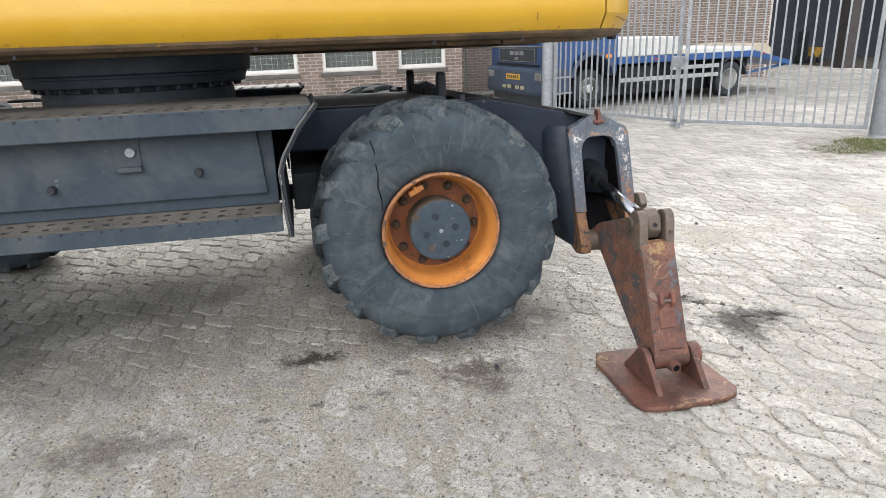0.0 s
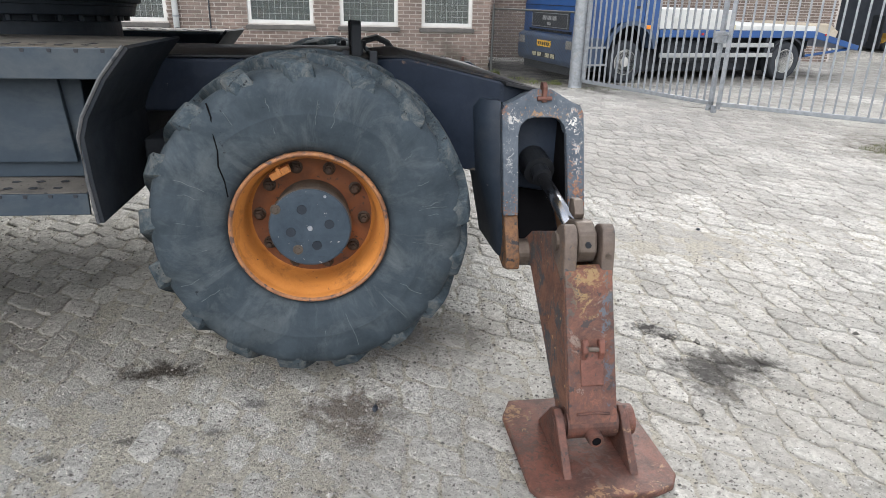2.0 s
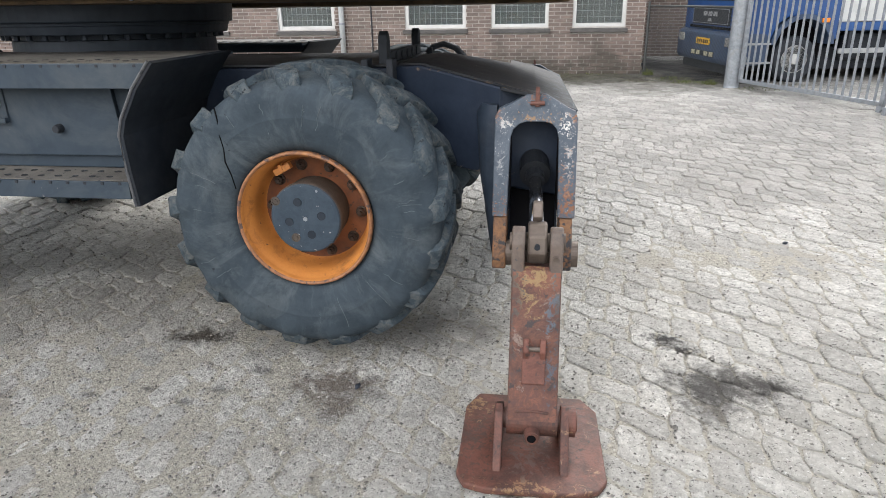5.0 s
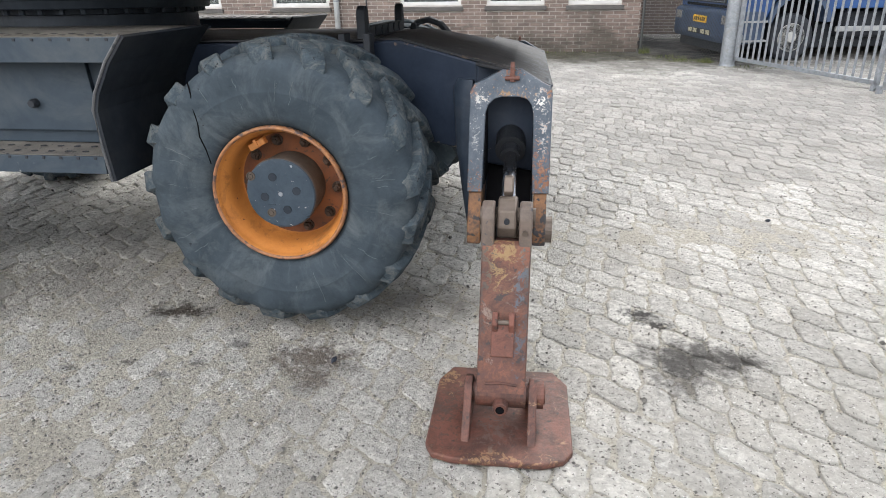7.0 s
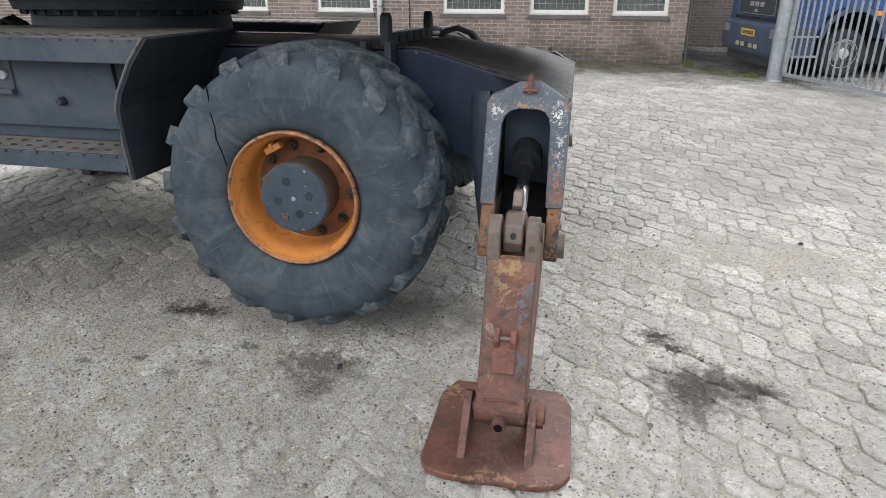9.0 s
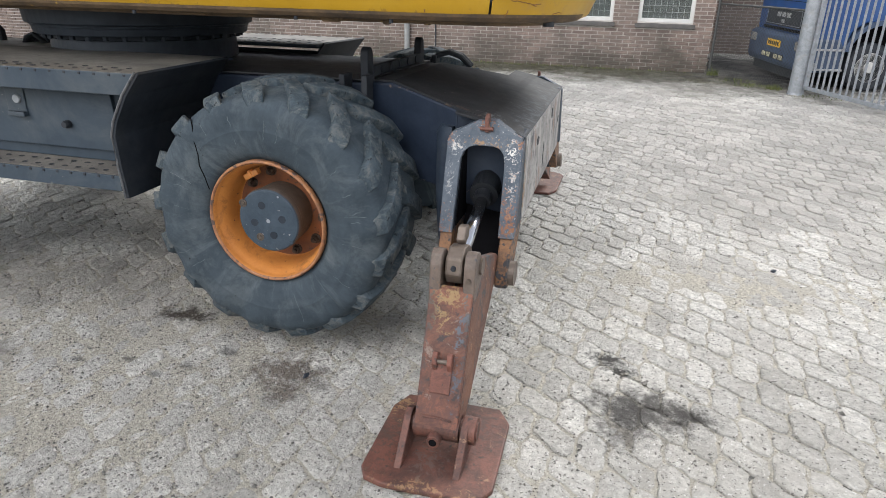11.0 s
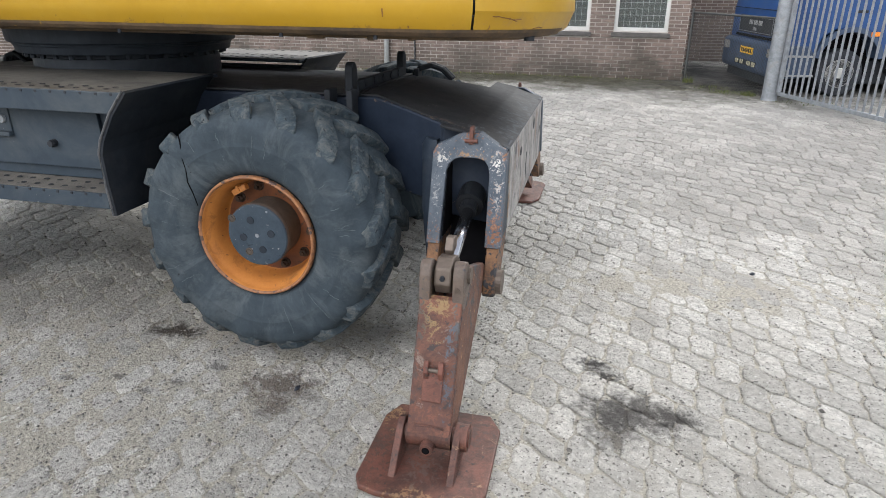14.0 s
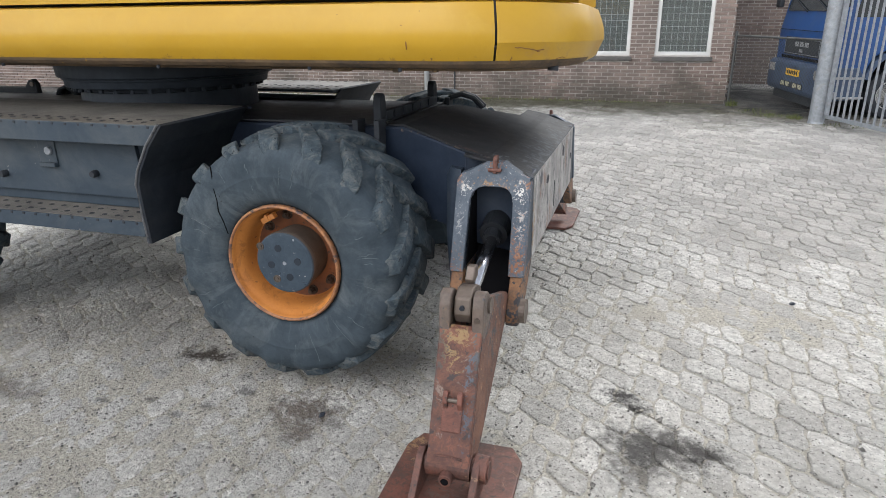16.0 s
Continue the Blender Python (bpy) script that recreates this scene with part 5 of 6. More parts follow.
# ---- sliding-bar yard gate, posts and fence ----
POST = (3.74, 8.36)
MEET = (4.76, 6.03)
POST_R = (6.5, 4.42)
GATE_H = 2.15


def gate_leaf(a, b, label, bars):
    """One leaf of vertical bars between two ground points; the frame hangs clear of the ground."""
    ax, ay = a
    length = math.hypot(b[0] - ax, b[1] - ay)
    turn = math.degrees(math.atan2(b[1] - ay, b[0] - ax))
    g = root("gate_leaf", label, "gate", "yard gate leaves", at=(0, 0, 0))
    bm = bmesh.new()
    for z in (0.09, GATE_H - 0.05):
        bm_box(0.05, length - 0.03, -0.025, 0.025, z, z + 0.05, 0.004, bm)
    for x in (0.05, length - 0.08):
        bm_box(x, x + 0.05, -0.025, 0.025, 0.05 if x > 1 else 0.09, GATE_H, 0.004, bm)
    part("gate_frame", bm, M_GALV, g, "galvanised box section frame")
    for i in range(bars):
        x = 0.1 + (length - 0.18) * (i + 0.75) / (bars + 0.5)
        part("bar", bm_box(x - 0.011, x + 0.011, -0.011, 0.011, 0.138, GATE_H - 0.05, 0.002), M_GALV, g)
    g.matrix_world = pose(ax, ay, 0, 0, 0, turn)
    return g


g1 = gate_leaf(POST, MEET, "galvanised steel gate leaf standing ajar", 20)
g2 = gate_leaf(POST_R, MEET, "galvanised steel gate leaf standing ajar", 18)
L1 = math.hypot(MEET[0] - POST[0], MEET[1] - POST[1])
bm = bm_box(L1 - 0.02, L1 + 0.03, -0.03, 0.03, 0.0, 0.09, 0.004)
bm_box(L1 - 0.10, L1 - 0.05, -0.03, 0.03, 0.02, 0.09, 0.004, bm)
part("drop_bolt", bm, M_GALV, g1)
bm = bm_box(L1 - 0.13, L1 + 0.05, -0.05, -0.025, 0.86, 1.0, 0.004)
bm_box(L1 - 0.02, L1 + 0.10, -0.07, -0.05, 0.96, 0.985, 0.003, bm)
part("lock_case", bm, M_GALV, g1)


def post(at, r, h, label):
    p = root("gate_post", label, "post", "gate posts", at=(at[0], at[1], 0))
    bm = bm_lathe([(-0.002, r + 0.01), (0.03, r), (h - 0.02, r), (h, r * 0.8)], "z", steps=28)
    part("post_tube", bm, M_GALV, p, smooth=False)
    for z in (0.35, 1.85):
        part("hinge", bm_box(-0.02, r + 0.06, -0.03, 0.03, z, z + 0.09, 0.006), M_GALV, p)
    return p


post((POST[0] - 0.06, POST[1] + 0.05), 0.105, 2.5, "round galvanised steel gate post")
pr = post((POST_R[0] + 0.12, POST_R[1] - 0.06), 0.16, 2.5, "thick pale galvanised gate post")
tagged(pr, group="gate posts")


def mesh_fence(name, a, b, h, label, step=0.06):
    """Chain-link: two sets of slanted wires between posts."""
    length = math.hypot(b[0] - a[0], b[1] - a[1])
    f = root(name, label, "fence")
    bm = bmesh.new()
    n = int((length + h) / step)
    r = 0.0022
    for i in range(n):
        s = -h + i * step
        x0, x1 = max(0, s), min(length, s + h)
        if x1 - x0 > 0.02:
            for mirror in (False, True):
                z0, z1 = x0 - s, x1 - s
                if mirror:
                    z0, z1 = h - z0, h - z1
                bm_rod((x0, 0, 0.04 + z0), (x1, 0, 0.04 + z1), r, bm, 3)
    part("wire_mesh", bm, M_WIRE, f)
    part("top_rail", bm_rod((0, 0, h + 0.03), (length, 0, h + 0.03), 0.016, steps=8), M_WIRE, f)
    for x in (0.0,):
        part("fence_post", bm_rod((x, 0, 0), (x, 0, h + 0.1), 0.022, steps=12), M_WIRE, f)
    f.matrix_world = pose(a[0], a[1], 0, 0, 0, math.degrees(math.atan2(b[1] - a[1], b[0] - a[0])))
    return f


M_WIRE = material("dark_green_wire", (0.03, 0.034, 0.034), (0.06, 0.062, 0.06), 8.0, (0.5, 0.7), bump=0.0)
mesh_fence("mesh_fence", (WALL_X + 0.03, WALL_Y - 0.06), (POST[0] - 0.12, POST[1] + 0.1), 1.1, "low dark wire mesh fence from the wall to the gate post")
mesh_fence("mesh_fence", (POST_R[0] + 0.32, POST_R[1] - 0.1), (POST_R[0] + 3.5, POST_R[1] - 1.6), 1.6, "grey chain-link fence beside the gate post")

# ---- flatbed recovery truck parked behind the gate ----
# built with its nose at the origin, length along +x, its visible flank at y = 0
tk = root("flatbed_truck", "blue flatbed recovery truck with a white box, parked behind the gate", "truck")
TH, W = 10.9, 2.2
AXLES, WHEEL_R = (0.9, 4.3), 0.345


def cab_mesh():
    prof = [(0.03, 0.62), (0.0, 0.76), (0.0, 1.2), (0.05, 1.46), (0.2, 2.35), (0.34, 2.5), (1.42, 2.52), (1.48, 2.44), (1.5, 0.62), (1.42, 0.62), (1.32, 0.86), (1.14, 0.97), (0.72, 0.97), (0.55, 0.86), (0.47, 0.62)]
    return bm_prism(prof, "y", 0.0, W, 0.03)


cabp = part("cab", cab_mesh(), M_BLUE, tk, "glossy blue steel cab")
part("windscreen", bm_prism([(0.034, 1.5), (0.165, 2.26), (0.185, 2.26), (0.06, 1.5)], "y", 0.14, W - 0.14, 0.004), M_TINT, cabp, "dark tinted windscreen")
part("side_window", bm_prism([(0.2, 1.42), (0.36, 2.26), (1.1, 2.26), (1.1, 1.42)], "y", -0.012, 0.0, 0.004), M_TINT, cabp)
for y0 in (0.4, 1.2):
    part("wiper", bm_rod((0.01, y0, 1.49), (0.05, y0 + 0.6, 1.68), 0.01, steps=6), M_BLACK, cabp)
part("cab_seam", bm_box(-0.006, 0.004, 0.02, W - 0.02, 1.205, 1.215), M_BLACK, cabp)
part("door_handle", bm_box(0.95, 1.1, -0.02, -0.004, 1.2, 1.24, 0.006), M_BLACK, cabp)
part("door_gap", bm_box(1.16, 1.168, -0.004, 0.004, 0.98, 2.3), M_BLACK, cabp)
gr = part("grille_panel", bm_box(-0.028, 0.0, 0.4, W - 0.4, 0.83, 1.1, 0.01), M_BLACK, cabp, "black grille panel with a thin pale border")
bm = bmesh.new()
for y0, y1, z0, z1 in ((0.42, W - 0.42, 1.073, 1.083), (0.42, W - 0.42, 0.847, 0.857), (0.42, 0.432, 0.847, 1.083), (W - 0.432, W - 0.42, 0.847, 1.083)):
    bm_box(-0.034, -0.029, y0, y1, z0, z1, bm=bm)
part("grille_border", bm, M_GALV, gr)
for k in range(3):
    y = W / 2 - 0.27 + k * 0.19
    part("badge_block", bm_box(-0.038, -0.029, y, y + 0.14, 0.965, 1.035, 0.004), M_GREYMETAL, gr, "pale plain badge block")
part("emblem", bm_prism([(W / 2 - 0.08, 0.88), (W / 2 - 0.05, 0.93), (W / 2 + 0.05, 0.93), (W / 2 + 0.07, 0.88)], "x", -0.036, -0.029), M_GREYMETAL, gr)
part("vent_slot", bm_box(-0.02, 0.0, 0.3, W - 0.3, 0.765, 0.805), M_HOLESHADE, cabp)
bmp = part("bumper", bm_prism([(-0.06, 0.24), (-0.1, 0.32), (-0.1, 0.70), (-0.02, 0.74), (0.40, 0.74), (0.46, 0.62), (0.46, 0.28)], "y", -0.01, W + 0.01, 0.03), M_BUMPER, tk, "dull blue-grey bumper")
for y in (0.06, W - 0.3):
    part("headlamp", bm_box(-0.108, -0.085, y, y + 0.24, 0.53, 0.67, 0.015), M_LAMP, bmp, "rectangular headlamp")
pl = part("number_plate", bm_box(-0.112, -0.098, W / 2 - 0.26, W / 2 + 0.26, 0.52, 0.625, 0.003), M_PLATE, bmp, "yellow number plate with plain dark bars")
for k in range(6):
    y = W / 2 - 0.215 + 0.075 * k
    part("plate_bar", bm_box(-0.115, -0.111, y, y + 0.045, 0.545, 0.6), M_BLACK, pl)
part("lamp_recess", bm_box(-0.104, -0.09, W / 2 - 0.46, W / 2 + 0.46, 0.335, 0.425, 0.01), M_BLACK, bmp)
for y in (W / 2 - 0.43, W / 2 - 0.23, W / 2 + 0.08, W / 2 + 0.28):
    part("fog_lamp", bm_box(-0.112, -0.1, y, y + 0.14, 0.345, 0.415, 0.012), M_FOG, bmp, "small yellow fog lamp")
for y in (-0.22, W + 0.04):
    part("mirror", bm_box(-0.06, 0.03, y, y + 0.18, 1.55, 1.95, 0.03), M_BLACK, cabp)


def arch_mesh(cx, cz, rx0, rx1, rz0, rz1, y0, y1, a0=8, a1=172):
    def arc(rx, rz, a, b):
        return [(cx + rx * math.cos(radians(a + (b - a) * i / 14)), cz + rz * math.sin(radians(a + (b - a) * i / 14))) for i in range(15)]
    return bm_prism(arc(rx1, rz1, a0, a1) + arc(rx0, rz0, a1, a0), "y", y0, y1)


part("mudguard", arch_mesh(0.96, 0.5, 0.43, 0.50, 0.44, 0.51, -0.03, 0.35), M_BUMPER, tk, "dull grey mudguard")
part("wheel_well", bm_box(0.5, 1.42, 0.3, W - 0.3, 0.3, 0.95), M_HOLESHADE, tk)
part("side_marker", bm_box(1.2, 1.32, -0.05, -0.03, 0.88, 0.945, 0.008), M_AMBER, tk, "amber marker lamp")
# black blocks added to paint in the shade under the truck
part("underbody", bm_box(0.12, 4.9, 0.42, W - 0.42, 0.14, 0.5, 0.03), M_BLACK, tk, "black block that stands for the shade under the chassis")
part("front_valance", bm_box(0.0, 0.1, 0.1, W - 0.1, 0.1, 0.26, 0.01), M_BLACK, tk)
for z in (0.29, 0.57):
    part("cab_step", bm_box(0.08, 0.5, -0.03, 0.22, z, z + 0.03, 0.004), M_GREYMETAL, tk)
part("step_well", bm_box(0.12, 0.48, 0.06, 0.24, 0.3, 0.6), M_BLACK, tk)


def truck_wheel(x, y, turn):
    r = WHEEL_R
    w = part("truck_wheel", bm_lathe([(0.0, 0.6 * r), (-0.01, 0.72 * r), (-0.005, 0.92 * r), (0.03, r), (0.21, r), (0.24, 0.92 * r), (0.24, 0.6 * r)], "y", (x, y, r), 40), M_BLACK, tk, "black truck wheel")
    bowl = 0.08 if turn else 0.0
    rim = bm_lathe([(0.0, 0.6 * r), (-0.004, 0.58 * r), (0.03, 0.53 * r), (0.04 + bowl, 0.42 * r), (0.02 + bowl, 0.3 * r), (0.0 + bowl, 0.24 * r), (-0.03 + bowl, 0.2 * r), (-0.035 + bowl, 0.0)], "y", (x, y, r), 32)
    part("rim", rim, M_RIMGREY, w, "dusty pale steel rim")
    for k in range(8):
        a = 2 * math.pi * k / 8
        part("rim_hole", bm_rod((x + 0.43 * r * math.cos(a), y + 0.02 + bowl, r + 0.43 * r * math.sin(a)), (x + 0.43 * r * math.cos(a), y + 0.05 + bowl, r + 0.43 * r * math.sin(a)), 0.02, steps=10), M_HOLESHADE, w)
    return w


for x, rear in zip(AXLES, (False, True)):
    truck_wheel(x, 0.03, rear)
    truck_wheel(x, W - 0.27, rear)
for y in (0.55, W - 0.72):
    part("chassis_rail", bm_box(1.3, 5.3, y, y + 0.17, 0.52, 0.74, 0.01), M_BLACK, tk)
part("fuel_tank", bm_box(1.75, 2.6, 0.22, 0.6, 0.3, 0.7, 0.05), M_BLACK, tk)
part("under_box", bm_box(2.7, 3.6, 0.4, W - 0.4, 0.28, 0.74, 0.03), M_BLACK, tk)
part("side_rail", bm_box(1.55, 3.95, -0.02, 0.02, 0.42, 0.495, 0.008), M_GREYMETAL, tk, "pale metal side guard rail")
part("side_rail", bm_box(2.75, 3.95, -0.02, 0.02, 0.59, 0.665, 0.008), M_GREYMETAL, tk, "pale metal side guard rail")
for x in (1.7, 2.85, 3.8):
    part("rail_stay", bm_box(x, x + 0.05, 0.02, 0.06, 0.42, 0.76, 0.004), M_BLACK, tk)
part("flatbed", bm_prism([(1.5, 0.75), (1.5, 0.875), (4.9, 0.875), (6.0, 0.62), (6.0, 0.53), (4.85, 0.75)], "y", 0.0, W, 0.01), M_BLUE, tk, "blue flatbed with a dipping tail")
part("bed_edge", bm_box(2.95, 4.88, 0.02, W - 0.02, 0.876, 0.96, 0.006), M_CREAM, tk, "pale grey deck edge")
part("white_box", bm_box(1.5, 2.98, 0.03, W - 0.03, 0.88, 1.21, 0.015), M_CREAM, tk, "dirty white storage box")
part("deck_marker", bm_box(2.99, 3.05, 0.0, 0.018, 0.89, 0.97, 0.004), M_FOG, tk)
part("tail_ramp", bm_prism([(5.0, 0.86), (5.05, 0.98), (5.5, 1.0), (5.75, 0.86), (5.7, 0.70)], "y", 0.3, W - 0.3, 0.02), M_RAMP, tk, "tan canvas covered winch")
part("wheel_arch", arch_mesh(AXLES[1], WHEEL_R, 0.40, 0.43, 0.39, 0.42, -0.01, 0.3, 10, 170), M_BLACK, tk)
part("tail_stay", bm_rod((4.75, 0.1, 0.42), (5.9, 0.1, 0.56), 0.025, steps=8), M_BLUE, tk)
for x in (2.35, 5.1):
    part("tail_lamp", bm_box(x, x + 0.05, -0.012, 0.0, 0.79, 0.83, 0.004), M_REDLENS, tk)
tk.matrix_world = pose(4.72 - AXLES[0] * math.cos(radians(TH)), 8.98 - AXLES[0] * math.sin(radians(TH)), 0, 0, 0, TH)

# yellow machine parked deep in the hall
M_OCHREPAINT = material("faded_yellow_paint", (0.2, 0.12, 0.02), (0.3, 0.18, 0.03), 3.0, (0.5, 0.7), bump=0.05)
lift = root("forklift", "small yellow machine parked in the dark hall", "forklift")
part("body", bm_prism([(0, 0.35), (0, 1.0), (0.9, 1.05), (1.0, 0.7), (1.5, 0.65), (1.5, 0.35)], "y", 0, 1.0, 0.05), M_OCHREPAINT, lift, "faded yellow bodywork")
part("mast", bm_box(1.55, 1.7, 0.15, 0.85, 0.1, 2.1, 0.02), M_BLACK, lift)
for x in (0.3, 1.25):
    for y in (-0.02, 0.82):
        part("tyre", bm_lathe([(0, 0.18), (0.0, 0.28), (0.03, 0.3), (0.17, 0.3), (0.2, 0.28), (0.2, 0.18)], "y", (x, y, 0.3), 24), M_BLACK, lift)
for ch in lift.children_recursive:
    ch.data.transform(Matrix.Diagonal((0.55, 0.55, 0.5, 1)))
lift.matrix_world = pose(17.4, 18.6, 0, 0, 0, 200)


def tufts(name, label, spots, seed):
    """Many bent blades in uneven clumps."""
    rnd = random.Random(seed)
    verts, faces = [], []
    for cx, cy, rx, ry, n, h in spots:
        for _ in range(n):
            a, d = rnd.uniform(0, 6.28), math.sqrt(rnd.random())
            x, y = cx + rx * d * math.cos(a), cy + ry * d * math.sin(a)
            b, w, t = rnd.uniform(0, 6.28), rnd.uniform(0.003, 0.006), h * rnd.uniform(0.4, 1.2) * (1.1 - 0.6 * d)
            lean = rnd.uniform(0.2, 0.9) * t
            ca, sa = math.cos(b), math.sin(b)
            k = len(verts)
            verts += [(x - w * sa, y + w * ca, -0.01), (x + w * sa, y - w * ca, -0.01), (x + 0.4 * lean * ca + w * 0.8 * sa, y + 0.4 * lean * sa - w * 0.8 * ca, t * 0.65),
                      (x + 0.4 * lean * ca - w * 0.8 * sa, y + 0.4 * lean * sa + w * 0.8 * ca, t * 0.65), (x + lean * ca, y + lean * sa, t)]
            faces += [(k, k + 1, k + 2, k + 3), (k + 3, k + 2, k + 4)]
    me = bpy.data.meshes.new(name)
    me.from_pydata(verts, [], faces)
    me.materials.append(M_GRASS)
    return tagged(new(name, me), label, "grass", kind="stuff")


tufts("grass", "sparse green weeds at the gate posts and the wall foot",
      [(5.75, 3.8, 0.6, 0.32, 1500, 0.018), (6.3, 3.8, 0.6, 0.45, 2600, 0.028), (6.0, 4.2, 0.3, 0.1, 200, 0.06), (3.45, 8.75, 0.12, 0.08, 120, 0.09), (3.2, 8.95, 0.3, 0.2, 120, 0.05), (3.0, 9.4, 0.3, 0.25, 90, 0.06), (4.05, 8.2, 0.5, 0.2, 110, 0.035),
       (2.7, 10.0, 0.1, 0.1, 120, 0.14), (-0.5, 10.12, 2.8, 0.06, 500, 0.05), (-4.5, 10.12, 2.0, 0.06, 300, 0.05)], 6)


# ---- pavers: worn oblong stones with slanting ends, the slant changing from course to course ----
COURSE, LENGTH = 0.107, 0.208
AX_U = Vector((math.cos(radians(25)), math.sin(radians(25))))
AX_V = Vector((math.cos(radians(-66)), math.sin(radians(-66))))
STONE0 = Vector((1.99, -0.32))


LEAN = {1: radians(26), -1: radians(-24)}


def reach(slant, a, ratio=1.9):
    """Distance from a stone's middle to the joint in the direction a: where a neighbour's pull, drawn out along its own lean, grows stronger."""
    def pull(p, lean):
        # lean 0 lies along v
        e = (math.sin(lean), math.cos(lean))
        along, across = p[0] * e[0] + p[1] * e[1], -p[0] * e[1] + p[1] * e[0]
        return math.hypot(along / ratio, across)
    near = []
    for i in range(-3, 4):
        for j in range(-2, 3):
            if i or j:
                near.append((i * COURSE, j * LENGTH + (LENGTH / 2 if i % 2 else 0), slant if i % 2 == 0 else -slant))
    d = (math.cos(a), math.sin(a))
    r = 0.03
    while r < 0.18:
        p = (d[0] * r, d[1] * r)
        own = pull(p, LEAN[slant])
        if any(pull((p[0] - x, p[1] - y), LEAN[k]) < own for x, y, k in near):
            break
        r += 0.001
    return r


SHAPES = {k: [reach(k, 2 * math.pi * i / 18) for i in range(18)] for k in (1, -1)}


def stone_rings(slant, rnd, gap=0.004, skirt=True):
    n = 18
    jig = [rnd.uniform(-0.003, 0.003) for _ in range(n)]
    levels = ((-0.022, 0.0), (-0.008, 0.0008), (-0.0025, 0.0055), (-0.0004, 0.015), (0.0002, 0.028)) if skirt else ((-0.0125, 0.0), (-0.003, 0.0015), (0.0, 0.007))
    v = []
    for z, ins in levels:
        for i in range(n):
            a = 2 * math.pi * i / n
            r = SHAPES[slant][i] - gap - ins + jig[i]
            v.append((r * math.cos(a), r * math.sin(a), z))
    f = []
    for k in range(len(levels) - 1):
        for i in range(n):
            f.append((k * n + i, k * n + (i + 1) % n, (k + 1) * n + (i + 1) % n, (k + 1) * n + i))
    f.append(tuple((len(levels) - 1) * n + i for i in range(n)))
    w = [(AX_U.x * a + AX_V.x * b, AX_U.y * a + AX_V.y * b, z) for a, b, z in v]
    return np.array(w), [tuple(reversed(q)) for q in f]


def dirt_cover(x, y):
    """Level of the loose grit between and over the stones: most beside the machine and towards the near left."""
    d = noise.noise(Vector((x * 0.6, y * 0.6, 1.3))) + 0.5 * noise.noise(Vector((x * 1.9, y * 1.9, 4.0))) + 0.35 * noise.noise(Vector((x * 6.0, y * 6.0, 8.0)))
    fine = noise.noise(Vector((x * 15.0, y * 15.0, 2.0)))
    near = 1.0 / (1.0 + math.exp((x - 0.85 - 0.2 * y) * 3.0)) * (1.0 / (1.0 + math.exp((y - 1.1) * 5.0)))
    band = math.exp(-((y - 1.15 - 0.1 * x) / 0.35) ** 2) * (1.0 / (1.0 + math.exp((0.6 - x) * 4.0)))
    far = min(1.0, max(0.0, (y - 1.6) / 2.0))
    return max(-0.0112, -0.0098 - 0.002 * far + 0.0076 * near + 0.0082 * band + 0.0042 * d + 0.0026 * fine) + 0.0012 * d


def strew_grit(step, x0, x1, y0, y1):
    """One sheet of grit, uneven at the size of single grains."""
    xs, ys = np.arange(x0, x1, step), np.arange(y0, y1, step)
    rnd = np.random.RandomState(3)
    verts = []
    for y in ys:
        for x in xs:
            verts.append((x + rnd.uniform(-0.27, 0.27) * step, y + rnd.uniform(-0.27, 0.27) * step, dirt_cover(x, y) + rnd.uniform(-0.0013, 0.0013)))
    n = len(xs)
    faces = [(j * n + i, j * n + i + 1, (j + 1) * n + i + 1, (j + 1) * n + i) for j in range(len(ys) - 1) for i in range(n - 1)]
    me = bpy.data.meshes.new("grit")
    me.from_pydata(verts, [], faces)
    me.materials.append(M_GRIT)
    me.shade_smooth()
    return tagged(new("grit", me), "pale sandy grit lying over the paving", "grit", kind="stuff")


def strew_pebbles():
    rnd = random.Random(9)
    verts, faces = [], []
    for n in range(24000):
        x, y = (rnd.uniform(-2.4, 3.4), rnd.uniform(-1.9, 2.6)) if n % 2 else (rnd.triangular(-2.0, 1.6, -0.2), rnd.uniform(-1.8, 0.7))
        s = 0.0018 + 0.0055 * rnd.random() ** 4
        if rnd.random() < 0.01:
            s *= 2.0
        z = max(dirt_cover(x, y), -0.0005)
        k = len(verts)
        a = rnd.uniform(0, 6.28)
        for dx, dy, dz in ((1, 0, 0), (0, 1, 0), (-1, 0, 0), (0, -1, 0), (0, 0, 0.8), (0, 0, -0.6)):
            m = s * rnd.uniform(0.75, 1.35)
            verts.append((x + m * (dx * math.cos(a) - dy * math.sin(a)), y + m * (dx * math.sin(a) + dy * math.cos(a)), z + 0.5 * s + m * dz))
        for f in ((0, 1, 4), (1, 2, 4), (2, 3, 4), (3, 0, 4), (1, 0, 5), (2, 1, 5), (3, 2, 5), (0, 3, 5)):
            faces.append(tuple(k + i for i in f))
    me = bpy.data.meshes.new("pebbles")
    me.from_pydata(verts, [], faces)
    me.materials.append(M_PEBBLE)
    return tagged(new("pebbles", me), "loose dark and pale pebbles on the paving", "pebbles", kind="stuff")


strew_grit(0.015, -2.2, 3.2, -1.9, 1.6)
strew_grit(0.022, -3.6, -2.2, -2.4, 4.0)
strew_grit(0.022, -2.2, 3.2, 1.6, 4.0)
strew_grit(0.022, 3.2, 4.2, -2.4, 4.0)
strew_grit(0.06, -4.2, 10.0, 4.02, 12.0)
strew_pebbles()


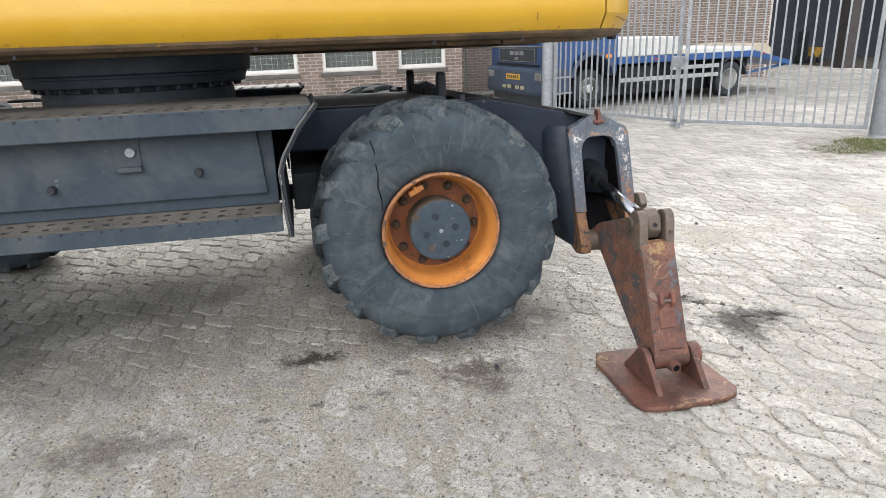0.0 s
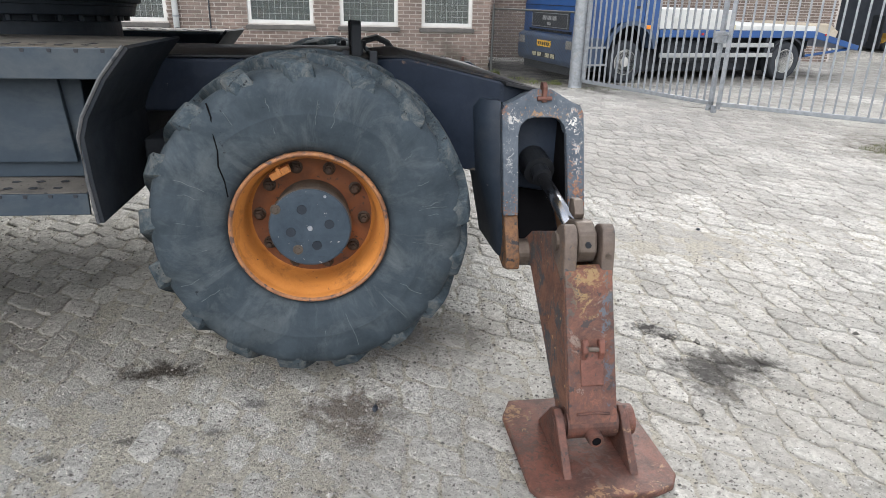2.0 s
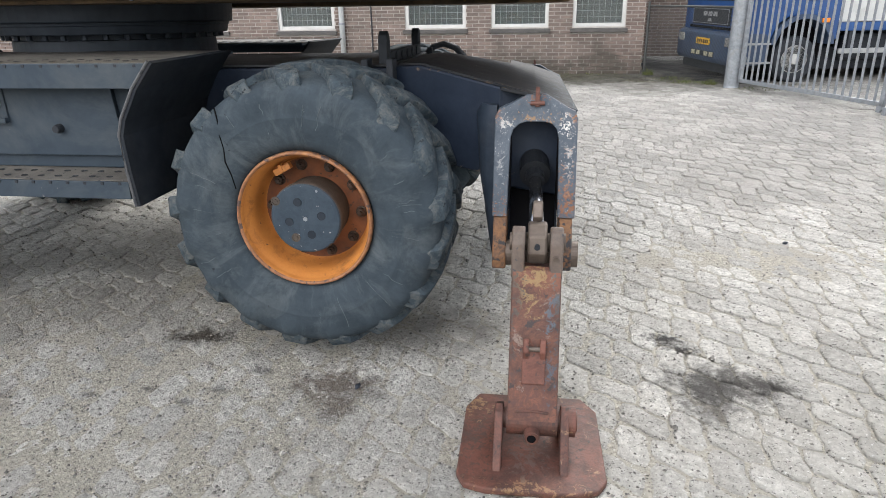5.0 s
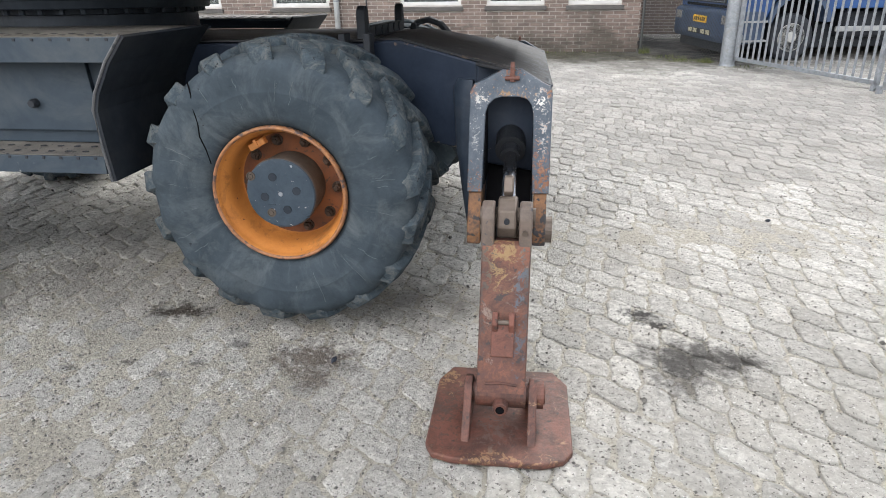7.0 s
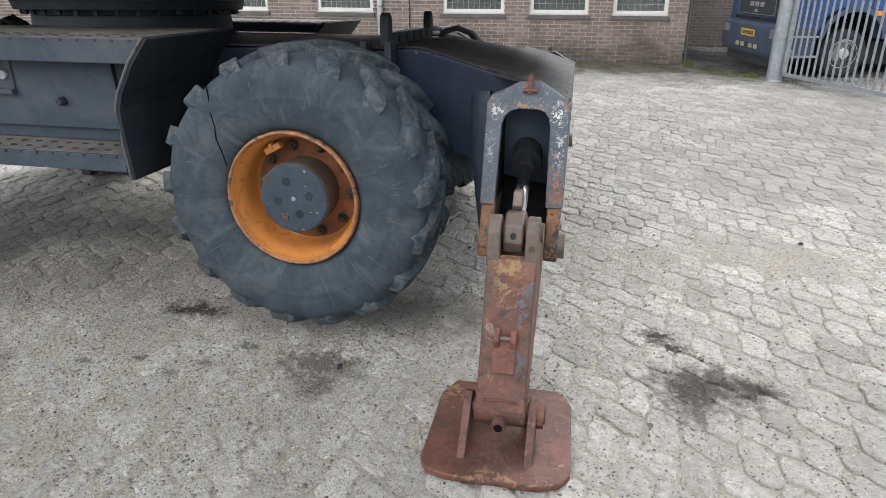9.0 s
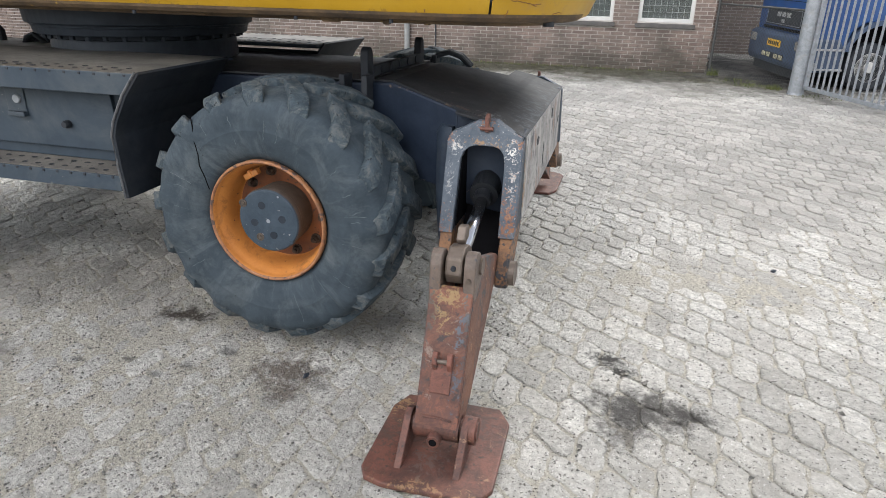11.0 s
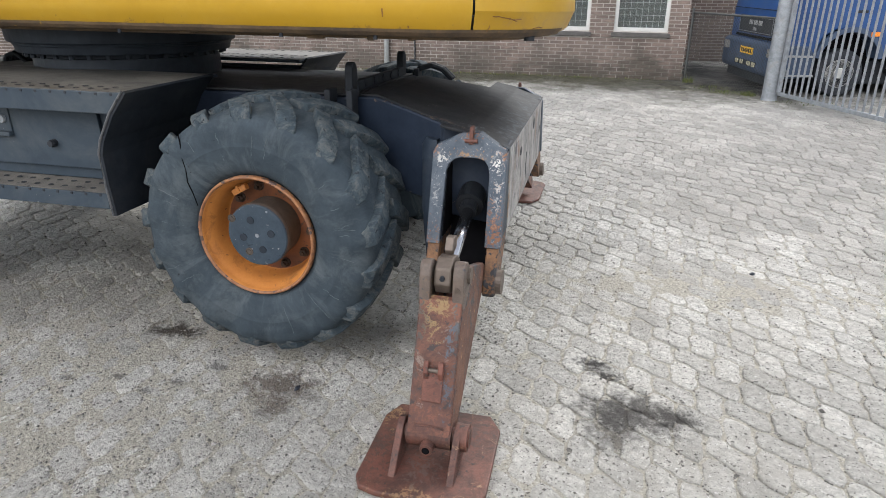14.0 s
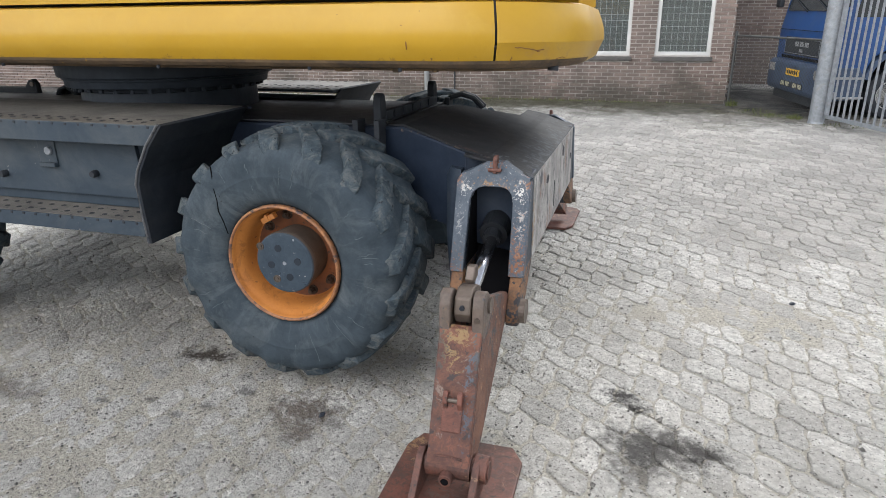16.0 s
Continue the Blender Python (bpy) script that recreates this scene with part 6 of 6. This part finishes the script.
def loose_stone(x, y, size, flat, mat, label, seed):
    """A broken lump lying on the paving."""
    rnd = random.Random(seed)
    bm = bmesh.new()
    bmesh.ops.create_icosphere(bm, subdivisions=2, radius=size)
    for v in bm.verts:
        v.co *= 1 + 0.55 * noise.noise(v.co * (1.6 / size) + Vector((seed, 0, 0)))
        v.co.z *= flat
    low = min(v.co.z for v in bm.verts)
    bmesh.ops.transform(bm, matrix=Matrix.Translation((x, y, -low - 0.002)) @ Matrix.Rotation(rnd.uniform(0, 6), 4, "Z") @ Matrix.Diagonal((1.5, 0.8, 1, 1)), verts=bm.verts)
    return tagged(obj("stone", bm, mat), label, "stone", "loose stones on the paving")


loose_stone(2.284, 1.615, 0.014, 0.5, M_HALL, "dark lump of stone lying on the pale pavers", 1)
loose_stone(1.53, 0.25, 0.013, 0.5, M_GRIT, "white broken pebble beside the oil stain", 2)
loose_stone(1.485, 0.275, 0.011, 0.5, M_GRIT, "white broken pebble beside the oil stain", 5)
loose_stone(1.565, 0.225, 0.012, 0.6, M_DUSTY, "dark pebble beside the oil stain", 3)
loose_stone(0.2, -0.13, 0.012, 0.6, M_HALL, "dark pebble on the brown stain", 4)


def pave():
    rnd = random.Random(21)
    kinds = {(s, k): [stone_rings(s, rnd, rnd.uniform(0.003, 0.006) if k else 0.0035, k) for _ in range(7)] for s in (1, -1) for k in (True, False)}
    meshes = {}
    for slant in (1, -1):
        for i, (v, f) in enumerate(kinds[slant, True]):
            me = bpy.data.meshes.new("paver")
            me.from_pydata(v.tolist(), [], f)
            me.materials.append(M_PAVER)
            meshes[slant, i] = me
    verts, faces, count, base = [], [], 0, 0
    for c in range(-190, 190):
        for r in range(-110, 110):
            p = STONE0 + AX_U * (c * COURSE) + AX_V * (r * LENGTH + (LENGTH / 2 if c % 2 else 0))
            x, y = p.x, p.y
            if not (-9 < x < 16 and -6.5 < y < 19):
                continue
            if (y > WALL_Y + 0.05 and x < WALL_X + 0.1) or (x > 8 and y < -3):
                continue
            slant = 1 if c % 2 == 0 else -1
            i = rnd.randrange(7)
            z = rnd.gauss(0, 0.0022)
            tx, ty, turn = rnd.gauss(0, 0.02), rnd.gauss(0, 0.02), rnd.gauss(0, 0.05)
            if -0.55 < x < 2.35 and -1.05 < y < 1.35 and count < 300:
                ob = new("paver", meshes[slant, i])
                ob.parent = ground
                ob.matrix_basis = Matrix.Translation((x, y, z)) @ Euler((tx, ty, turn)).to_matrix().to_4x4()
                count += 1
                continue
            v0, f0 = kinds[slant, -2.4 < y < 5][i]
            ca, sa = math.cos(turn), math.sin(turn)
            q = np.stack((x + v0[:, 0] * ca - v0[:, 1] * sa, y + v0[:, 0] * sa + v0[:, 1] * ca, v0[:, 2] + z + v0[:, 0] * ty + v0[:, 1] * tx), 1)
            verts.append(q)
            faces += [tuple(a + base for a in f) for f in f0]
            base += len(v0)
    me = bpy.data.meshes.new("pavers")
    me.from_pydata(np.concatenate(verts).tolist(), [], faces)
    me.materials.append(M_PAVER)
    return tagged(new("pavers", me), "pale grey worn concrete paving stones", "pavers", kind="stuff")


pave()

# ---- bricks of the front wall ----


def lay_bricks():
    rnd = random.Random(5)
    own = bm_box(-0.101, 0.101, 0, 0.03, 0.0, 0.0485)
    bmesh.ops.delete(own, geom=[f for f in own.faces if f.calc_center_median().y > 0.029], context="FACES")
    bmesh.ops.recalc_face_normals(own, faces=own.faces)
    base = bpy.data.meshes.new("brick")
    own.to_mesh(base)
    own.free()
    base.materials.append(M_BRICK)
    v0 = np.array([v.co[:] for v in base.vertices])
    f0 = [tuple(p.vertices) for p in base.polygons]
    spans = []
    for kk in range(54):
        z = 0.005 + kk * 0.0625
        off = (0.0, 0.11)[kk % 2]
        edges = [-16.98]
        for a, b in WINDOWS:
            if SILL_Z - 0.09 < z + 0.05 and z < HEAD_Z:
                edges += [a - 0.004, b + 0.004]
        edges.append(WALL_X)
        runs = list(zip(edges[::2], edges[1::2]))
        for y, pairs, key in ((WALL_Y, runs, "f"), (BACK_Y, [(WALL_X - 0.4, 11.85)], "b")):
            for lo, hi in pairs:
                x = -16.98 + off + 0.22 * math.floor((lo + 16.98 - off) / 0.22)
                while x < hi:
                    a, b = max(x, lo), min(x + 0.208, hi)
                    if b - a > 0.03:
                        spans.append((key, (a + b) / 2, (b - a) / 0.208, y, z))
                    x += 0.22
    verts, faces, count, n = [], [], 0, 0
    for key, x, k_len, y, z in spans:
        dy = rnd.uniform(-0.003, 0.002)
        if key == "f" and 0.9 < x < 2.62 and z < 2.4 and count < 300 and k_len > 0.99:
            b = new("brick", base)
            b.parent = wall_front
            b.location = (x, y + dy, z)
            count += 1
            continue
        q = v0 * np.array((k_len, 1, 1)) + np.array((x, y + dy, z))
        k = n * len(v0)
        n += 1
        verts.append(q)
        faces += [tuple(a + k for a in f) for f in f0]
    me = bpy.data.meshes.new("bricks")
    me.from_pydata(np.concatenate(verts).tolist(), [], faces)
    me.materials.append(M_BRICK)
    b = tagged(new("bricks", me), "brown bricks in running bond", "bricks", kind="stuff")


lay_bricks()
